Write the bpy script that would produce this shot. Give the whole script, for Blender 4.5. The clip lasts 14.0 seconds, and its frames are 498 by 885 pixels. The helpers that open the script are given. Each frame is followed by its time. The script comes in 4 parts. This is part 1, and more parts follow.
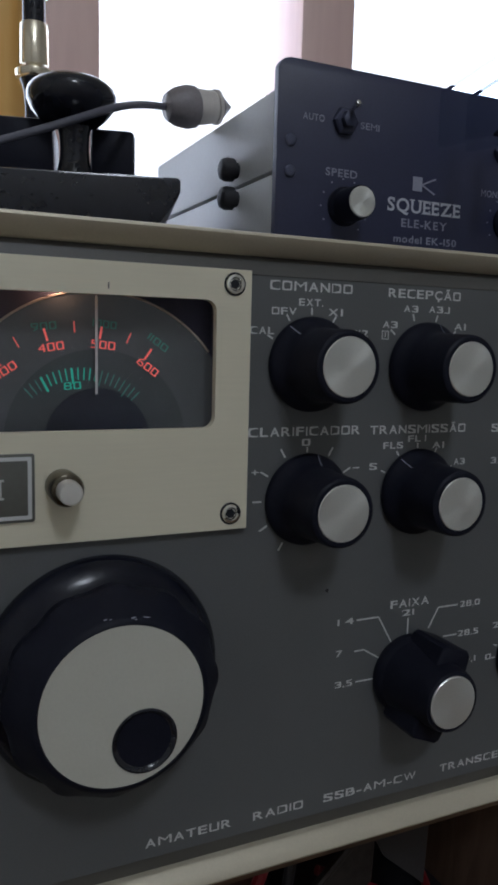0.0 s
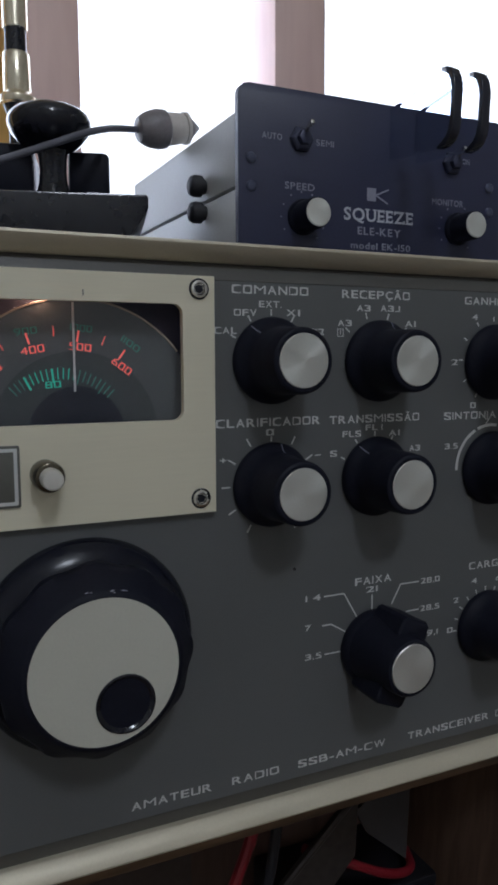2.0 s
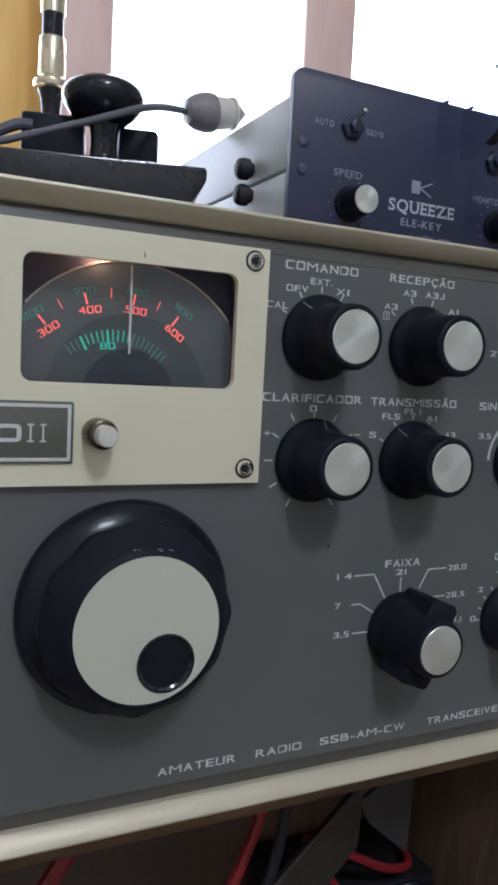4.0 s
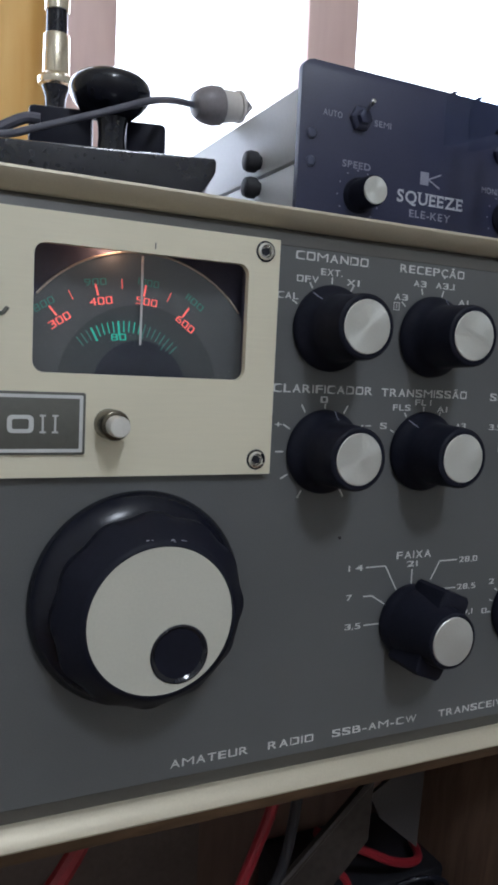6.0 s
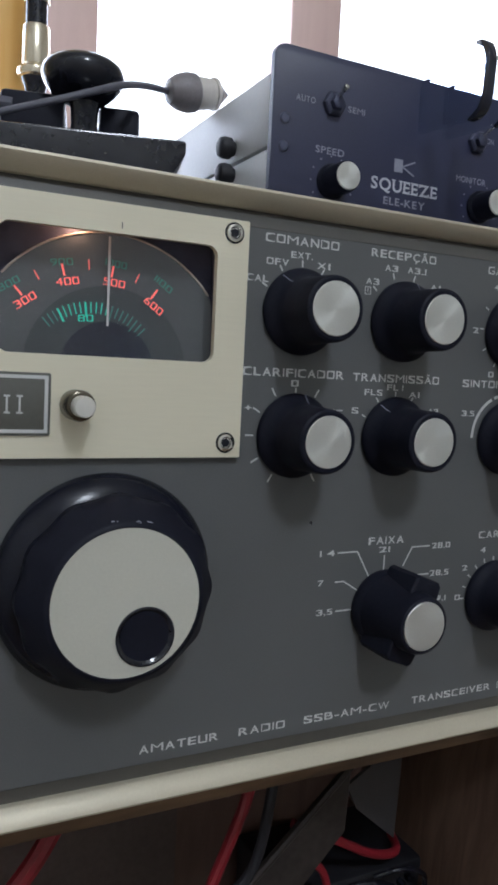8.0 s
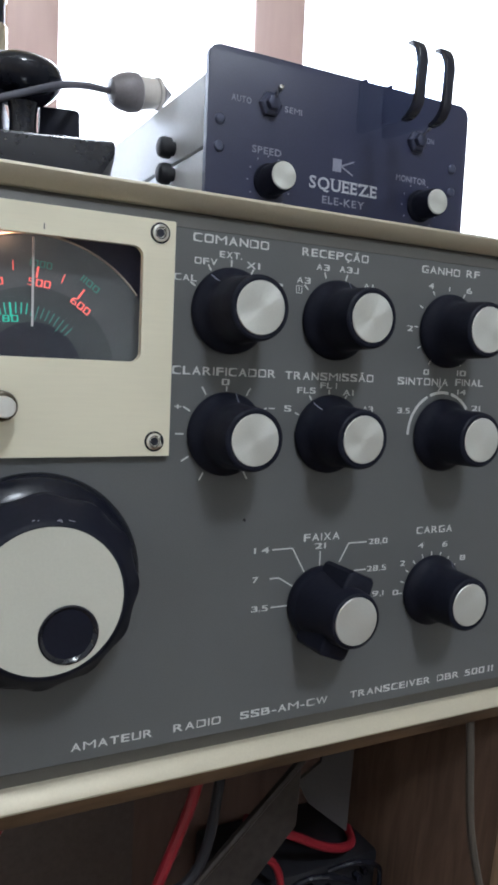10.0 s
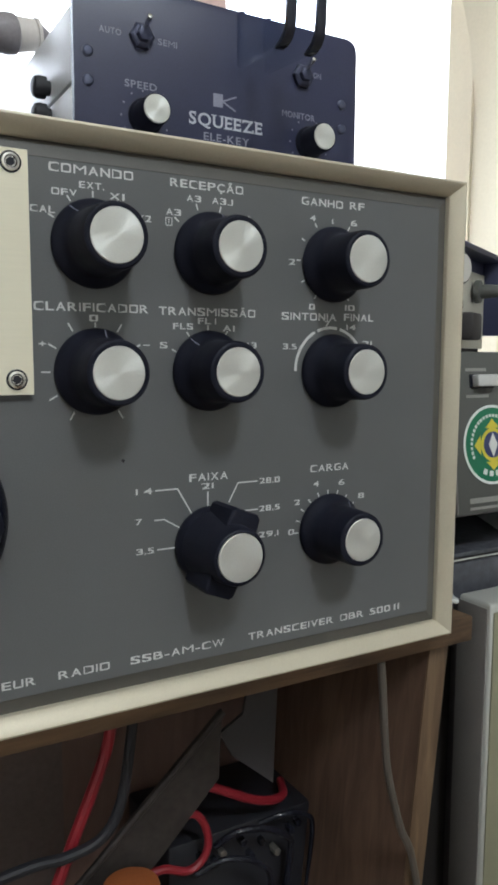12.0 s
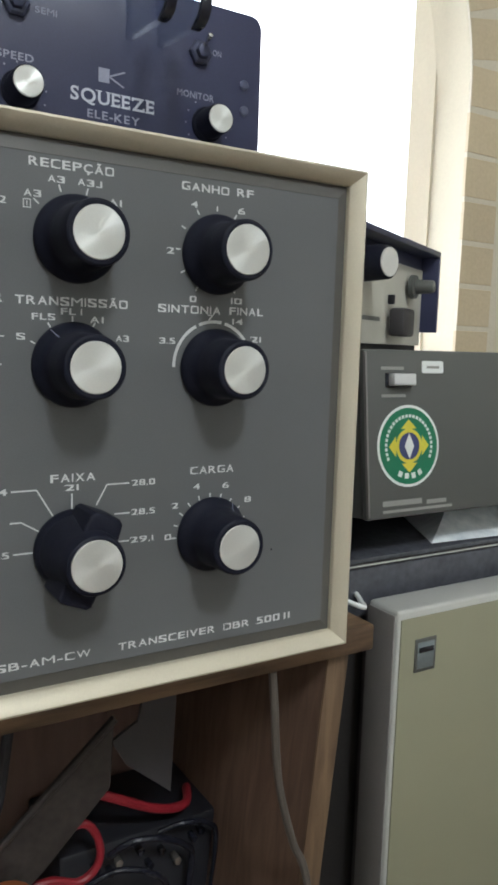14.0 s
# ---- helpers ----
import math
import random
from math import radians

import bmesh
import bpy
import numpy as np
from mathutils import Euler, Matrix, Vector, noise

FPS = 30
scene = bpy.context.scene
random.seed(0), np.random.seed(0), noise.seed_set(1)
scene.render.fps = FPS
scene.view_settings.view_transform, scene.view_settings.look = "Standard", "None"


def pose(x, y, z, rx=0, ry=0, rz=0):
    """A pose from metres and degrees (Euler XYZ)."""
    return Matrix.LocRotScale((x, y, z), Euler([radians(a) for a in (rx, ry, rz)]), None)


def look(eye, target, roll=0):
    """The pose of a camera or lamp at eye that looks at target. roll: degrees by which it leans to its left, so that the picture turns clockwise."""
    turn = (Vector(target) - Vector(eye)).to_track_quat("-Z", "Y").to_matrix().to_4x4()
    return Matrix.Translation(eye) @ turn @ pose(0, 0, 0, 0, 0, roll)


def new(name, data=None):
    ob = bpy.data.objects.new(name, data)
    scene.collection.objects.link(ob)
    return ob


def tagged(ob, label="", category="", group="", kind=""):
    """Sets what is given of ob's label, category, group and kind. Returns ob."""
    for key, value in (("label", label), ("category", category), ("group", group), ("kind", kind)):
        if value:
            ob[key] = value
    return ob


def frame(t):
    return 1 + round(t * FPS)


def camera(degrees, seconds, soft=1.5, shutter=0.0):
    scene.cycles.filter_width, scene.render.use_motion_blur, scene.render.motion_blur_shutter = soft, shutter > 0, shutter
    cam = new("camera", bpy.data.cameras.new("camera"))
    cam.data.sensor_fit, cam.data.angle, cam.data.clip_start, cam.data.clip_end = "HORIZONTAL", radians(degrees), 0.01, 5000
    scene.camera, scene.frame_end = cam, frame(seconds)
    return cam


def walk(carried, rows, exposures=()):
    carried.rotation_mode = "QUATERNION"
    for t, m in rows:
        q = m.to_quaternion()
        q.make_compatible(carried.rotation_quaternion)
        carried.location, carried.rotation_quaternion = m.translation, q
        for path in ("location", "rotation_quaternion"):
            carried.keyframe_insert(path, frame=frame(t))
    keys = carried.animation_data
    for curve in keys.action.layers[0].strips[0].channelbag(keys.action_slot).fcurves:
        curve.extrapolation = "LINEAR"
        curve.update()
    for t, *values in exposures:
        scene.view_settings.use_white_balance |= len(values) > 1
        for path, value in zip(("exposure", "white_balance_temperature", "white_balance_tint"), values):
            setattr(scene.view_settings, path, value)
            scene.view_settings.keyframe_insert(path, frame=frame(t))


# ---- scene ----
cam = camera(36.3, 14.0, soft=3.2)
PATH = [
    (0, (-0.07363, -0.16266, 0.14292), (0.7552, 1.63998, -0.10909), 1.38),
    (0.5, (-0.07123, -0.16663, 0.14545), (0.7684, 1.63277, -0.09371), 1.49),
    (1, (-0.07048, -0.17345, 0.14218), (0.75349, 1.63294, -0.0987), 0.04),
    (1.5, (-0.07117, -0.18261, 0.14666), (0.78978, 1.61269, -0.04212), -0.54),
    (2, (-0.07441, -0.18162, 0.13887), (0.76688, 1.62015, -0.07525), -0.24),
    (2.5, (-0.07391, -0.18419, 0.12941), (0.81325, 1.59849, -0.05766), 1.14),
    (3, (-0.08358, -0.17794, 0.12692), (0.79663, 1.60428, -0.09426), 2.52),
    (3.5, (-0.08906, -0.17656, 0.12654), (0.79407, 1.60617, -0.07833), 3.13),
    (4, (-0.08864, -0.17853, 0.12898), (0.77843, 1.61399, -0.05826), 3.03),
    (6.5, (-0.09066, -0.17736, 0.12558), (0.77163, 1.61722, -0.06404), 2.65),
    (7, (-0.08811, -0.1787, 0.12433), (0.79629, 1.6055, -0.06143), 2.72),
    (9.5, (-0.08081, -0.17946, 0.12056), (0.80732, 1.60324, -0.06164), 2.90),
    (10, (-0.07291, -0.18711, 0.12303), (0.84729, 1.5787, -0.0645), 2.46),
    (10.5, (-0.06963, -0.19038, 0.12323), (0.88394, 1.55901, -0.05092), 2.51),
    (11, (-0.05671, -0.18989, 0.11894), (0.90921, 1.54974, -0.08273), 2.52),
    (11.5, (-0.04375, -0.19879, 0.11502), (0.9494, 1.52345, -0.10309), 0.56),
    (12, (-0.04799, -0.19693, 0.11014), (0.93399, 1.53038, -0.11815), 0.21),
    (12.5, (-0.04999, -0.19708, 0.11473), (0.92015, 1.53794, -0.10558), 0.96),
    (13, (-0.04398, -0.20096, 0.11591), (0.96176, 1.5162, -0.08373), 1.76),
    (13.5, (-0.02926, -0.2038, 0.11355), (0.99653, 1.50089, -0.09084), 0.91),
    (14, (-0.01488, -0.20053, 0.11267), (1.01235, 1.49604, -0.14513), 1.71),
]
EXPOSURES = [
    (0.0, -0.38, 5880, 13.8),
    (0.5, -0.08, 5880, 13.8),
    (1.0, 0.19, 5880, 13.8),
    (1.5, 0.17, 5880, 13.8),
    (2.0, -0.28, 5880, 13.8),
    (2.5, -0.03, 5880, 13.8),
    (3.0, 0.25, 5880, 13.8),
    (3.5, 0.57, 5880, 13.8),
    (4.0, 0.62, 5880, 13.8),
    (6.5, 0.47, 5880, 13.8),
    (7.0, 0.47, 5880, 13.8),
    (9.5, 0.82, 5930, 12.1),
    (10.0, 0.92, 5930, 12.1),
    (10.5, 0.72, 5930, 12.1),
    (11.0, 0.57, 6090, 10.5),
    (11.5, 0.79, 6090, 10.5),
    (12.0, 1.02, 6190, 10.0),
    (12.5, 1.32, 6190, 10.0),
    (13.0, 1.27, 6190, 10.0),
    (14.0, 1.22, 6190, 10.0),
]
walk(cam, [(t, look(eye, target, roll)) for t, eye, target, roll in PATH], EXPOSURES)

# world, sun and lamps
world = bpy.data.worlds.new("sky")
scene.world = world
world.use_nodes = True
wn = world.node_tree
sky = wn.nodes.new("ShaderNodeTexSky")
sky.sky_type, sky.sun_disc = "NISHITA", False
sky.sun_elevation, sky.sun_rotation = radians(40), radians(200)
wn.links.new(sky.outputs[0], wn.nodes["Background"].inputs[0])
wn.nodes["Background"].inputs[1].default_value = 0.12


def area(name, m, w, h, watts, colour):
    la = bpy.data.lights.new(name, "AREA")
    la.shape, la.size, la.size_y, la.energy, la.color = "RECTANGLE", w, h, watts, colour
    ob = new(name, la)
    ob.matrix_world = m
    return ob


# the room's unseen lamp, set from knob shadows, and daylight in the window opening
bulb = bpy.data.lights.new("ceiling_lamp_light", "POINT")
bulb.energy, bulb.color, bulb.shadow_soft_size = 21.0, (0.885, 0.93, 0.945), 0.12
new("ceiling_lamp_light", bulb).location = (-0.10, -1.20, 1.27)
area("window_daylight", look((0.10, 0.50, 0.30), (0.0, -0.6, 0.1)), 0.75, 0.4, 3.2, (0.80, 0.88, 1.0))

MM = 0.001


# ---- materials ----
def mat(name, colour, rough=0.5, metal=0.0, vary=0.12, grain=900.0, patch=40.0, bump=0.08, stretch=(1, 1, 1),
        emit=None, power=0.0, coat=0.0, random_piece=0.0, spec=0.5):
    m = bpy.data.materials.new(name)
    m.use_nodes = True
    nt = m.node_tree
    b = nt.nodes["Principled BSDF"]
    co = nt.nodes.new("ShaderNodeTexCoord")
    mp = nt.nodes.new("ShaderNodeMapping")
    mp.inputs["Scale"].default_value = stretch
    nt.links.new(co.outputs["Object"], mp.inputs[0])
    fine, wide = nt.nodes.new("ShaderNodeTexNoise"), nt.nodes.new("ShaderNodeTexNoise")
    for n, s, d in ((fine, grain, 3), (wide, patch, 5)):
        n.inputs["Scale"].default_value, n.inputs["Detail"].default_value = s, d
        nt.links.new(mp.outputs[0], n.inputs["Vector"])
    add = nt.nodes.new("ShaderNodeMath")
    add.operation = "ADD"
    nt.links.new(fine.outputs["Fac"], add.inputs[0])
    nt.links.new(wide.outputs["Fac"], add.inputs[1])
    last = add
    if random_piece:
        info, mul, plus = nt.nodes.new("ShaderNodeObjectInfo"), nt.nodes.new("ShaderNodeMath"), nt.nodes.new("ShaderNodeMath")
        mul.operation, plus.operation = "MULTIPLY", "ADD"
        mul.inputs[1].default_value = random_piece
        nt.links.new(info.outputs["Random"], mul.inputs[0])
        nt.links.new(mul.outputs[0], plus.inputs[0])
        nt.links.new(add.outputs[0], plus.inputs[1])
        last = plus
    ramp = nt.nodes.new("ShaderNodeMapRange")
    ramp.inputs["From Min"].default_value, ramp.inputs["From Max"].default_value = 0.6, 1.4 + random_piece
    nt.links.new(last.outputs[0], ramp.inputs["Value"])
    mix = nt.nodes.new("ShaderNodeMix")
    mix.data_type = "RGBA"
    mix.inputs["A"].default_value = (*[c * (1 - vary) for c in colour], 1)
    mix.inputs["B"].default_value = (*[min(1, c * (1 + vary)) for c in colour], 1)
    nt.links.new(ramp.outputs[0], mix.inputs["Factor"])
    nt.links.new(mix.outputs["Result"], b.inputs["Base Color"])
    rr = nt.nodes.new("ShaderNodeMapRange")
    rr.inputs["To Min"].default_value, rr.inputs["To Max"].default_value = max(0.02, rough * 0.85), min(1, rough * 1.15)
    nt.links.new(wide.outputs["Fac"], rr.inputs["Value"])
    nt.links.new(rr.outputs[0], b.inputs["Roughness"])
    b.inputs["Metallic"].default_value = metal
    b.inputs["Coat Weight"].default_value = coat
    b.inputs["Specular IOR Level"].default_value = spec
    if bump:
        bu = nt.nodes.new("ShaderNodeBump")
        bu.inputs["Strength"].default_value, bu.inputs["Distance"].default_value = bump, 0.0006
        nt.links.new(fine.outputs["Fac"], bu.inputs["Height"])
        nt.links.new(bu.outputs[0], b.inputs["Normal"])
    if emit:
        b.inputs["Emission Color"].default_value = (*emit, 1)
        b.inputs["Emission Strength"].default_value = power
    return m


def wood(name, dark, light, rough=0.55, along="X", scale=30.0):
    m = mat(name, light, rough, vary=0.15, grain=500, patch=30, bump=0.15)
    nt = m.node_tree
    b = nt.nodes["Principled BSDF"]
    co, mp, wv = nt.nodes.new("ShaderNodeTexCoord"), nt.nodes.new("ShaderNodeMapping"), nt.nodes.new("ShaderNodeTexNoise")
    mp.inputs["Scale"].default_value = {"X": (0.12, 1, 1), "Y": (1, 0.12, 1), "Z": (1, 1, 0.12)}[along]
    wv.inputs["Scale"].default_value, wv.inputs["Detail"].default_value, wv.inputs["Distortion"].default_value = scale * 8, 6, 0.6
    nt.links.new(co.outputs["Object"], mp.inputs[0])
    nt.links.new(mp.outputs[0], wv.inputs["Vector"])
    ra = nt.nodes.new("ShaderNodeValToRGB")
    ra.color_ramp.elements[0].position, ra.color_ramp.elements[1].position = 0.32, 0.7
    ra.color_ramp.elements[0].color, ra.color_ramp.elements[1].color = (*dark, 1), (*light, 1)
    nt.links.new(wv.outputs["Fac"], ra.inputs[0])
    nt.links.new(ra.outputs[0], b.inputs["Base Color"])
    return m


def glass(name, tint=(1, 1, 1), ior=1.05):
    m = bpy.data.materials.new(name)
    m.use_nodes = True
    b = m.node_tree.nodes["Principled BSDF"]
    b.inputs["Base Color"].default_value = (*tint, 1)
    b.inputs["Transmission Weight"].default_value, b.inputs["Roughness"].default_value, b.inputs["IOR"].default_value = 1, 0.01, ior
    return m


PANEL = mat("grey_panel_paint", (0.112, 0.116, 0.117), 0.55, vary=0.11, grain=2500, patch=22, bump=0.10)
CASE = mat("grey_case_paint", (0.16, 0.165, 0.165), 0.5, grain=1800, patch=20)
FRAME = mat("silver_trim", (0.56, 0.51, 0.395), 0.46, metal=0.35, vary=0.06, grain=1600, patch=18, bump=0.015)
LIP = mat("dark_lip_grey", (0.088, 0.085, 0.078), 0.45, vary=0.08, grain=1600, patch=18, bump=0.02)
PLATE = mat("brushed_aluminium", (0.76, 0.715, 0.56), 0.45, metal=0.12, vary=0.035, grain=1500, patch=22, bump=0.03, stretch=(0.05, 1, 1))
CAP = mat("turned_aluminium", (0.72, 0.73, 0.70), 0.36, metal=0.7, vary=0.05, grain=1800, patch=60, bump=0.04)
tn = CAP.node_tree.nodes.new("ShaderNodeTangent")
tn.direction_type, tn.axis = "RADIAL", "Y"
CAP.node_tree.links.new(tn.outputs[0], CAP.node_tree.nodes["Principled BSDF"].inputs["Tangent"])
CAP.node_tree.nodes["Principled BSDF"].inputs["Anisotropic"].default_value = 0.75
DISC = mat("satin_disc", (0.60, 0.595, 0.52), 0.5, metal=0.15, vary=0.05, grain=1500, patch=30, bump=0.04)
BLACK = mat("black_bakelite", (0.011, 0.012, 0.021), 0.50, vary=0.2, grain=900, patch=60, bump=0.03, spec=0.14)
TUNE = mat("polished_bakelite", (0.010, 0.011, 0.019), 0.20, vary=0.2, grain=900, patch=60, bump=0.02, spec=0.28)
GLOSS = mat("gloss_black", (0.012, 0.013, 0.020), 0.14, vary=0.2, grain=500, patch=60, bump=0.0)
# blue-black paint of the hood; on the keyer the blue is glare haze
NAVY = mat("blue_black_paint_and_haze", (0.028, 0.032, 0.074), 0.42, vary=0.15, grain=1500, patch=30, bump=0.06)
PRINT = mat("white_print", (0.60, 0.61, 0.60), 0.6, vary=0.08, grain=3000, patch=150, bump=0)
KEYPRINT = mat("silver_print", (0.46, 0.48, 0.54), 0.6, vary=0.12, grain=3000, patch=200, bump=0)
FAINT = mat("worn_white_print", (0.24, 0.25, 0.32), 0.6, vary=0.2, grain=3000, patch=200, bump=0)
CHROME = mat("chrome", (0.72, 0.71, 0.68), 0.12, metal=1.0, vary=0.04, bump=0)
SCREW = mat("nickel_screw", (0.42, 0.40, 0.36), 0.3, metal=0.9, vary=0.1, bump=0.03)
# weak emission stands in for light shining through the dial from behind
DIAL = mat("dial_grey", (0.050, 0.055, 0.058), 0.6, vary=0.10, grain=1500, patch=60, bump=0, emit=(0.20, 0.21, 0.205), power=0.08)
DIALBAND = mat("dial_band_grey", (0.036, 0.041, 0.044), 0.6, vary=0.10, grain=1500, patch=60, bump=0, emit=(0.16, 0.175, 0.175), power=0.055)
DIALIN = mat("dial_hub", (0.018, 0.021, 0.035), 0.5, bump=0)
DIALWELL = mat("dial_well", (0.070, 0.068, 0.110), 0.6, bump=0)
RED = mat("lit_red_print", (0.7, 0.06, 0.04), 0.5, bump=0, emit=(1.0, 0.20, 0.17), power=0.42)
GREEN = mat("lit_green_print", (0.03, 0.35, 0.24), 0.5, bump=0, emit=(0.03, 0.55, 0.36), power=0.30)
GREENDIM = mat("dim_green_print", (0.05, 0.20, 0.16), 0.5, bump=0, emit=(0.06, 0.32, 0.25), power=0.06)
NEEDLE = mat("pale_needle", (0.50, 0.48, 0.48), 0.5, bump=0)
AMBER = mat("lamp_gleam_rim", (0.50, 0.42, 0.36), 0.2, bump=0)
BADGE = mat("badge_grey", (0.12, 0.12, 0.105), 0.5, vary=0.08, bump=0.05)
BODYW = mat("pale_grey_enamel", (0.55, 0.56, 0.57), 0.45, vary=0.06, grain=1200, patch=20)
RUBBER = mat("black_rubber", (0.011, 0.011, 0.015), 0.6, vary=0.2)
GREYCABLE = mat("grey_cable", (0.11, 0.11, 0.14), 0.5, vary=0.1)
PLUGW = mat("cream_plastic", (0.60, 0.56, 0.52), 0.45, vary=0.06)
PLUGG = mat("plug_grey", (0.22, 0.20, 0.21), 0.4, vary=0.15)
PSUM = mat("dark_grey_enamel", (0.085, 0.087, 0.080), 0.5, vary=0.07, grain=2200, patch=18, bump=0.12)
SPEAK = mat("olive_grey_front", (0.25, 0.24, 0.16), 0.55, vary=0.06, grain=2500, patch=12, bump=0.2)
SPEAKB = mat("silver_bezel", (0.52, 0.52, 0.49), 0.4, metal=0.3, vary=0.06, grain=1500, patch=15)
# tone that holds the shade on a silver side and the light on an edge
LITSHADE = mat("shaded_side_and_lit_edge", (0.20, 0.185, 0.175), 0.5, metal=0.2, vary=0.12, grain=1500, patch=15)
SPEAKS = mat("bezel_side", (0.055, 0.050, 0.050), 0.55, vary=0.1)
CREAM = mat("cream_front", (0.55, 0.53, 0.45), 0.5, vary=0.06, grain=1500, patch=20)
SWITCH = mat("grey_key_cap", (0.55, 0.55, 0.53), 0.4, vary=0.06)
STG = mat("sticker_green", (0.010, 0.165, 0.080), 0.35, vary=0.06, bump=0)
STW = mat("sticker_white", (0.70, 0.72, 0.70), 0.35, vary=0.04, bump=0)
STY = mat("sticker_yellow", (0.65, 0.55, 0.05), 0.35, vary=0.05, bump=0)
STB = mat("sticker_blue", (0.04, 0.05, 0.14), 0.35, vary=0.05, bump=0)
WOODS = wood("stand_wood", (0.068, 0.040, 0.022), (0.185, 0.112, 0.060), 0.6, "X", 26)
WOODP = wood("side_board_wood", (0.080, 0.045, 0.030), (0.135, 0.080, 0.052), 0.6, "Z", 26)
WOODE = wood("raw_edge_wood", (0.085, 0.050, 0.027), (0.17, 0.108, 0.060), 0.6, "Z", 30)
WOODB = wood("back_board_wood", (0.125, 0.074, 0.057), (0.19, 0.115, 0.088), 0.7, "Z", 14)
# glare and sunlight on brown wood are put into these two pale colours
WOODW = wood("glare_pink_window_wood", (0.78, 0.55, 0.50), (0.86, 0.63, 0.57), 0.5, "Z", 10)
WOODO = wood("sunlit_orange_window_wood", (0.84, 0.46, 0.11), (0.90, 0.57, 0.18), 0.5, "Z", 10)
WOODD = wood("desk_wood", (0.035, 0.02, 0.012), (0.08, 0.045, 0.026), 0.5, "X", 12)
WALL = mat("cream_plaster", (0.56, 0.51, 0.375), 0.85, vary=0.05, grain=300, patch=6, bump=0.25)
CEIL = mat("white_ceiling", (0.78, 0.77, 0.73), 0.9, vary=0.04, grain=250, patch=5, bump=0.2)
FLOORM = wood("floor_wood", (0.12, 0.07, 0.04), (0.24, 0.15, 0.09), 0.45, "Y", 6)
BRICK = mat("beige_brick", (0.52, 0.43, 0.285), 0.85, vary=0.12, grain=250, patch=30, bump=0.4, random_piece=0.5)
MORTAR = mat("pale_mortar", (0.58, 0.53, 0.42), 0.9, vary=0.08, grain=300, patch=20, bump=0.4)
REDW = mat("red_wire", (0.24, 0.014, 0.022), 0.4, vary=0.12)
ORANGE = mat("orange_glow_colour", (0.34, 0.10, 0.03), 0.45, vary=0.15)
SHEET = mat("dull_sheet_metal", (0.048, 0.040, 0.036), 0.5, metal=0.4, vary=0.45, grain=300, patch=50, bump=0.15)
GREYSH = mat("grey_plastic_sheet", (0.040, 0.036, 0.037), 0.55, vary=0.15)
LINING = mat("brown_lining", (0.118, 0.086, 0.074), 0.6, vary=0.2, grain=400, patch=25)
PALECABLE = mat("pale_cable", (0.085, 0.073, 0.062), 0.5, vary=0.1)
COLLAR = mat("nickel_collar", (0.12, 0.105, 0.08), 0.22, metal=1.0, vary=0.08, bump=0)
PSUTEXT = mat("dim_print", (0.26, 0.26, 0.24), 0.6, vary=0.1, bump=0)
MATTB = mat("matt_black_panel", (0.016, 0.014, 0.013), 0.55, vary=0.2, grain=900, patch=30)
PLUNGER = mat("polished_plunger", (0.75, 0.74, 0.70), 0.3, metal=0.5, vary=0.05, bump=0)
GOLD = mat("pale_brass", (0.78, 0.71, 0.56), 0.22, metal=0.9, vary=0.05, bump=0)
SKYM = mat("bright_overcast_sky", (0.9, 0.93, 1.0), 1.0, vary=0.02, grain=2, patch=0.5, bump=0, emit=(0.93, 0.96, 1.0), power=1.55)
# black gloss raised to blue-grey: its reflections are put into the colour
SHEENBLACK = mat("black_gloss_with_sheen", (0.075, 0.078, 0.090), 0.22, vary=0.3, grain=300, patch=25, bump=0.02)
EDGE = mat("dark_inner_reflection_edge", (0.020, 0.022, 0.034), 0.12, vary=0.1, bump=0)
PANE = glass("clear_pane")
CLEAR = glass("clear_acrylic", (0.78, 0.82, 0.88), 1.06)


# ---- builders (lengths in millimetres, world axes) ----
def finish(name, bm, material, smooth=True):
    me = bpy.data.meshes.new(name)
    bmesh.ops.recalc_face_normals(bm, faces=bm.faces[:])
    bm.to_mesh(me)
    bm.free()
    me.materials.append(material)
    if smooth:
        me.shade_smooth()
        me.set_sharp_from_angle(angle=radians(32))
    return me


def thing(name, base, label, category, group="", kind=""):
    ob = new(name)
    ob.empty_display_size = 0.02
    ob.location = Vector(base) * MM
    return tagged(ob, label, category, group, kind)


def part(name, bm, material, parent, label="", at=None, turn=None, smooth=True):
    me = bm if isinstance(bm, bpy.types.Mesh) else finish(name, bm, material, smooth)
    ob = new(name, me)
    if at is not None:
        ob.location = Vector(at) * MM
    if turn is not None:
        ob.rotation_euler = [radians(a) for a in turn]
    if parent is not None:
        ob.parent = parent
        if parent.type == "EMPTY":
            ob.matrix_parent_inverse = Matrix.Translation(-parent.location)
    if label:
        ob["label"] = label
    return ob


def solid(name, bm, material, label, category, kind="", group="", smooth=True):
    return tagged(part(name, bm, material, None, smooth=smooth), label, category, group, kind)


def box(x0, x1, y0, y1, z0, z1, bevel=0.0, seg=2, bm=None):
    bm = bm or bmesh.new()
    vs = [bm.verts.new((x * MM, y * MM, z * MM)) for x in (x0, x1) for y in (y0, y1) for z in (z0, z1)]
    fs = [bm.faces.new([vs[i] for i in f]) for f in ((0, 1, 3, 2), (4, 6, 7, 5), (0, 4, 5, 1), (2, 3, 7, 6), (0, 2, 6, 4), (1, 5, 7, 3))]
    if bevel:
        es = list({e for f in fs for e in f.edges})
        bmesh.ops.bevel(bm, geom=es, offset=bevel * MM, segments=seg, profile=0.5, affect="EDGES")
    return bm


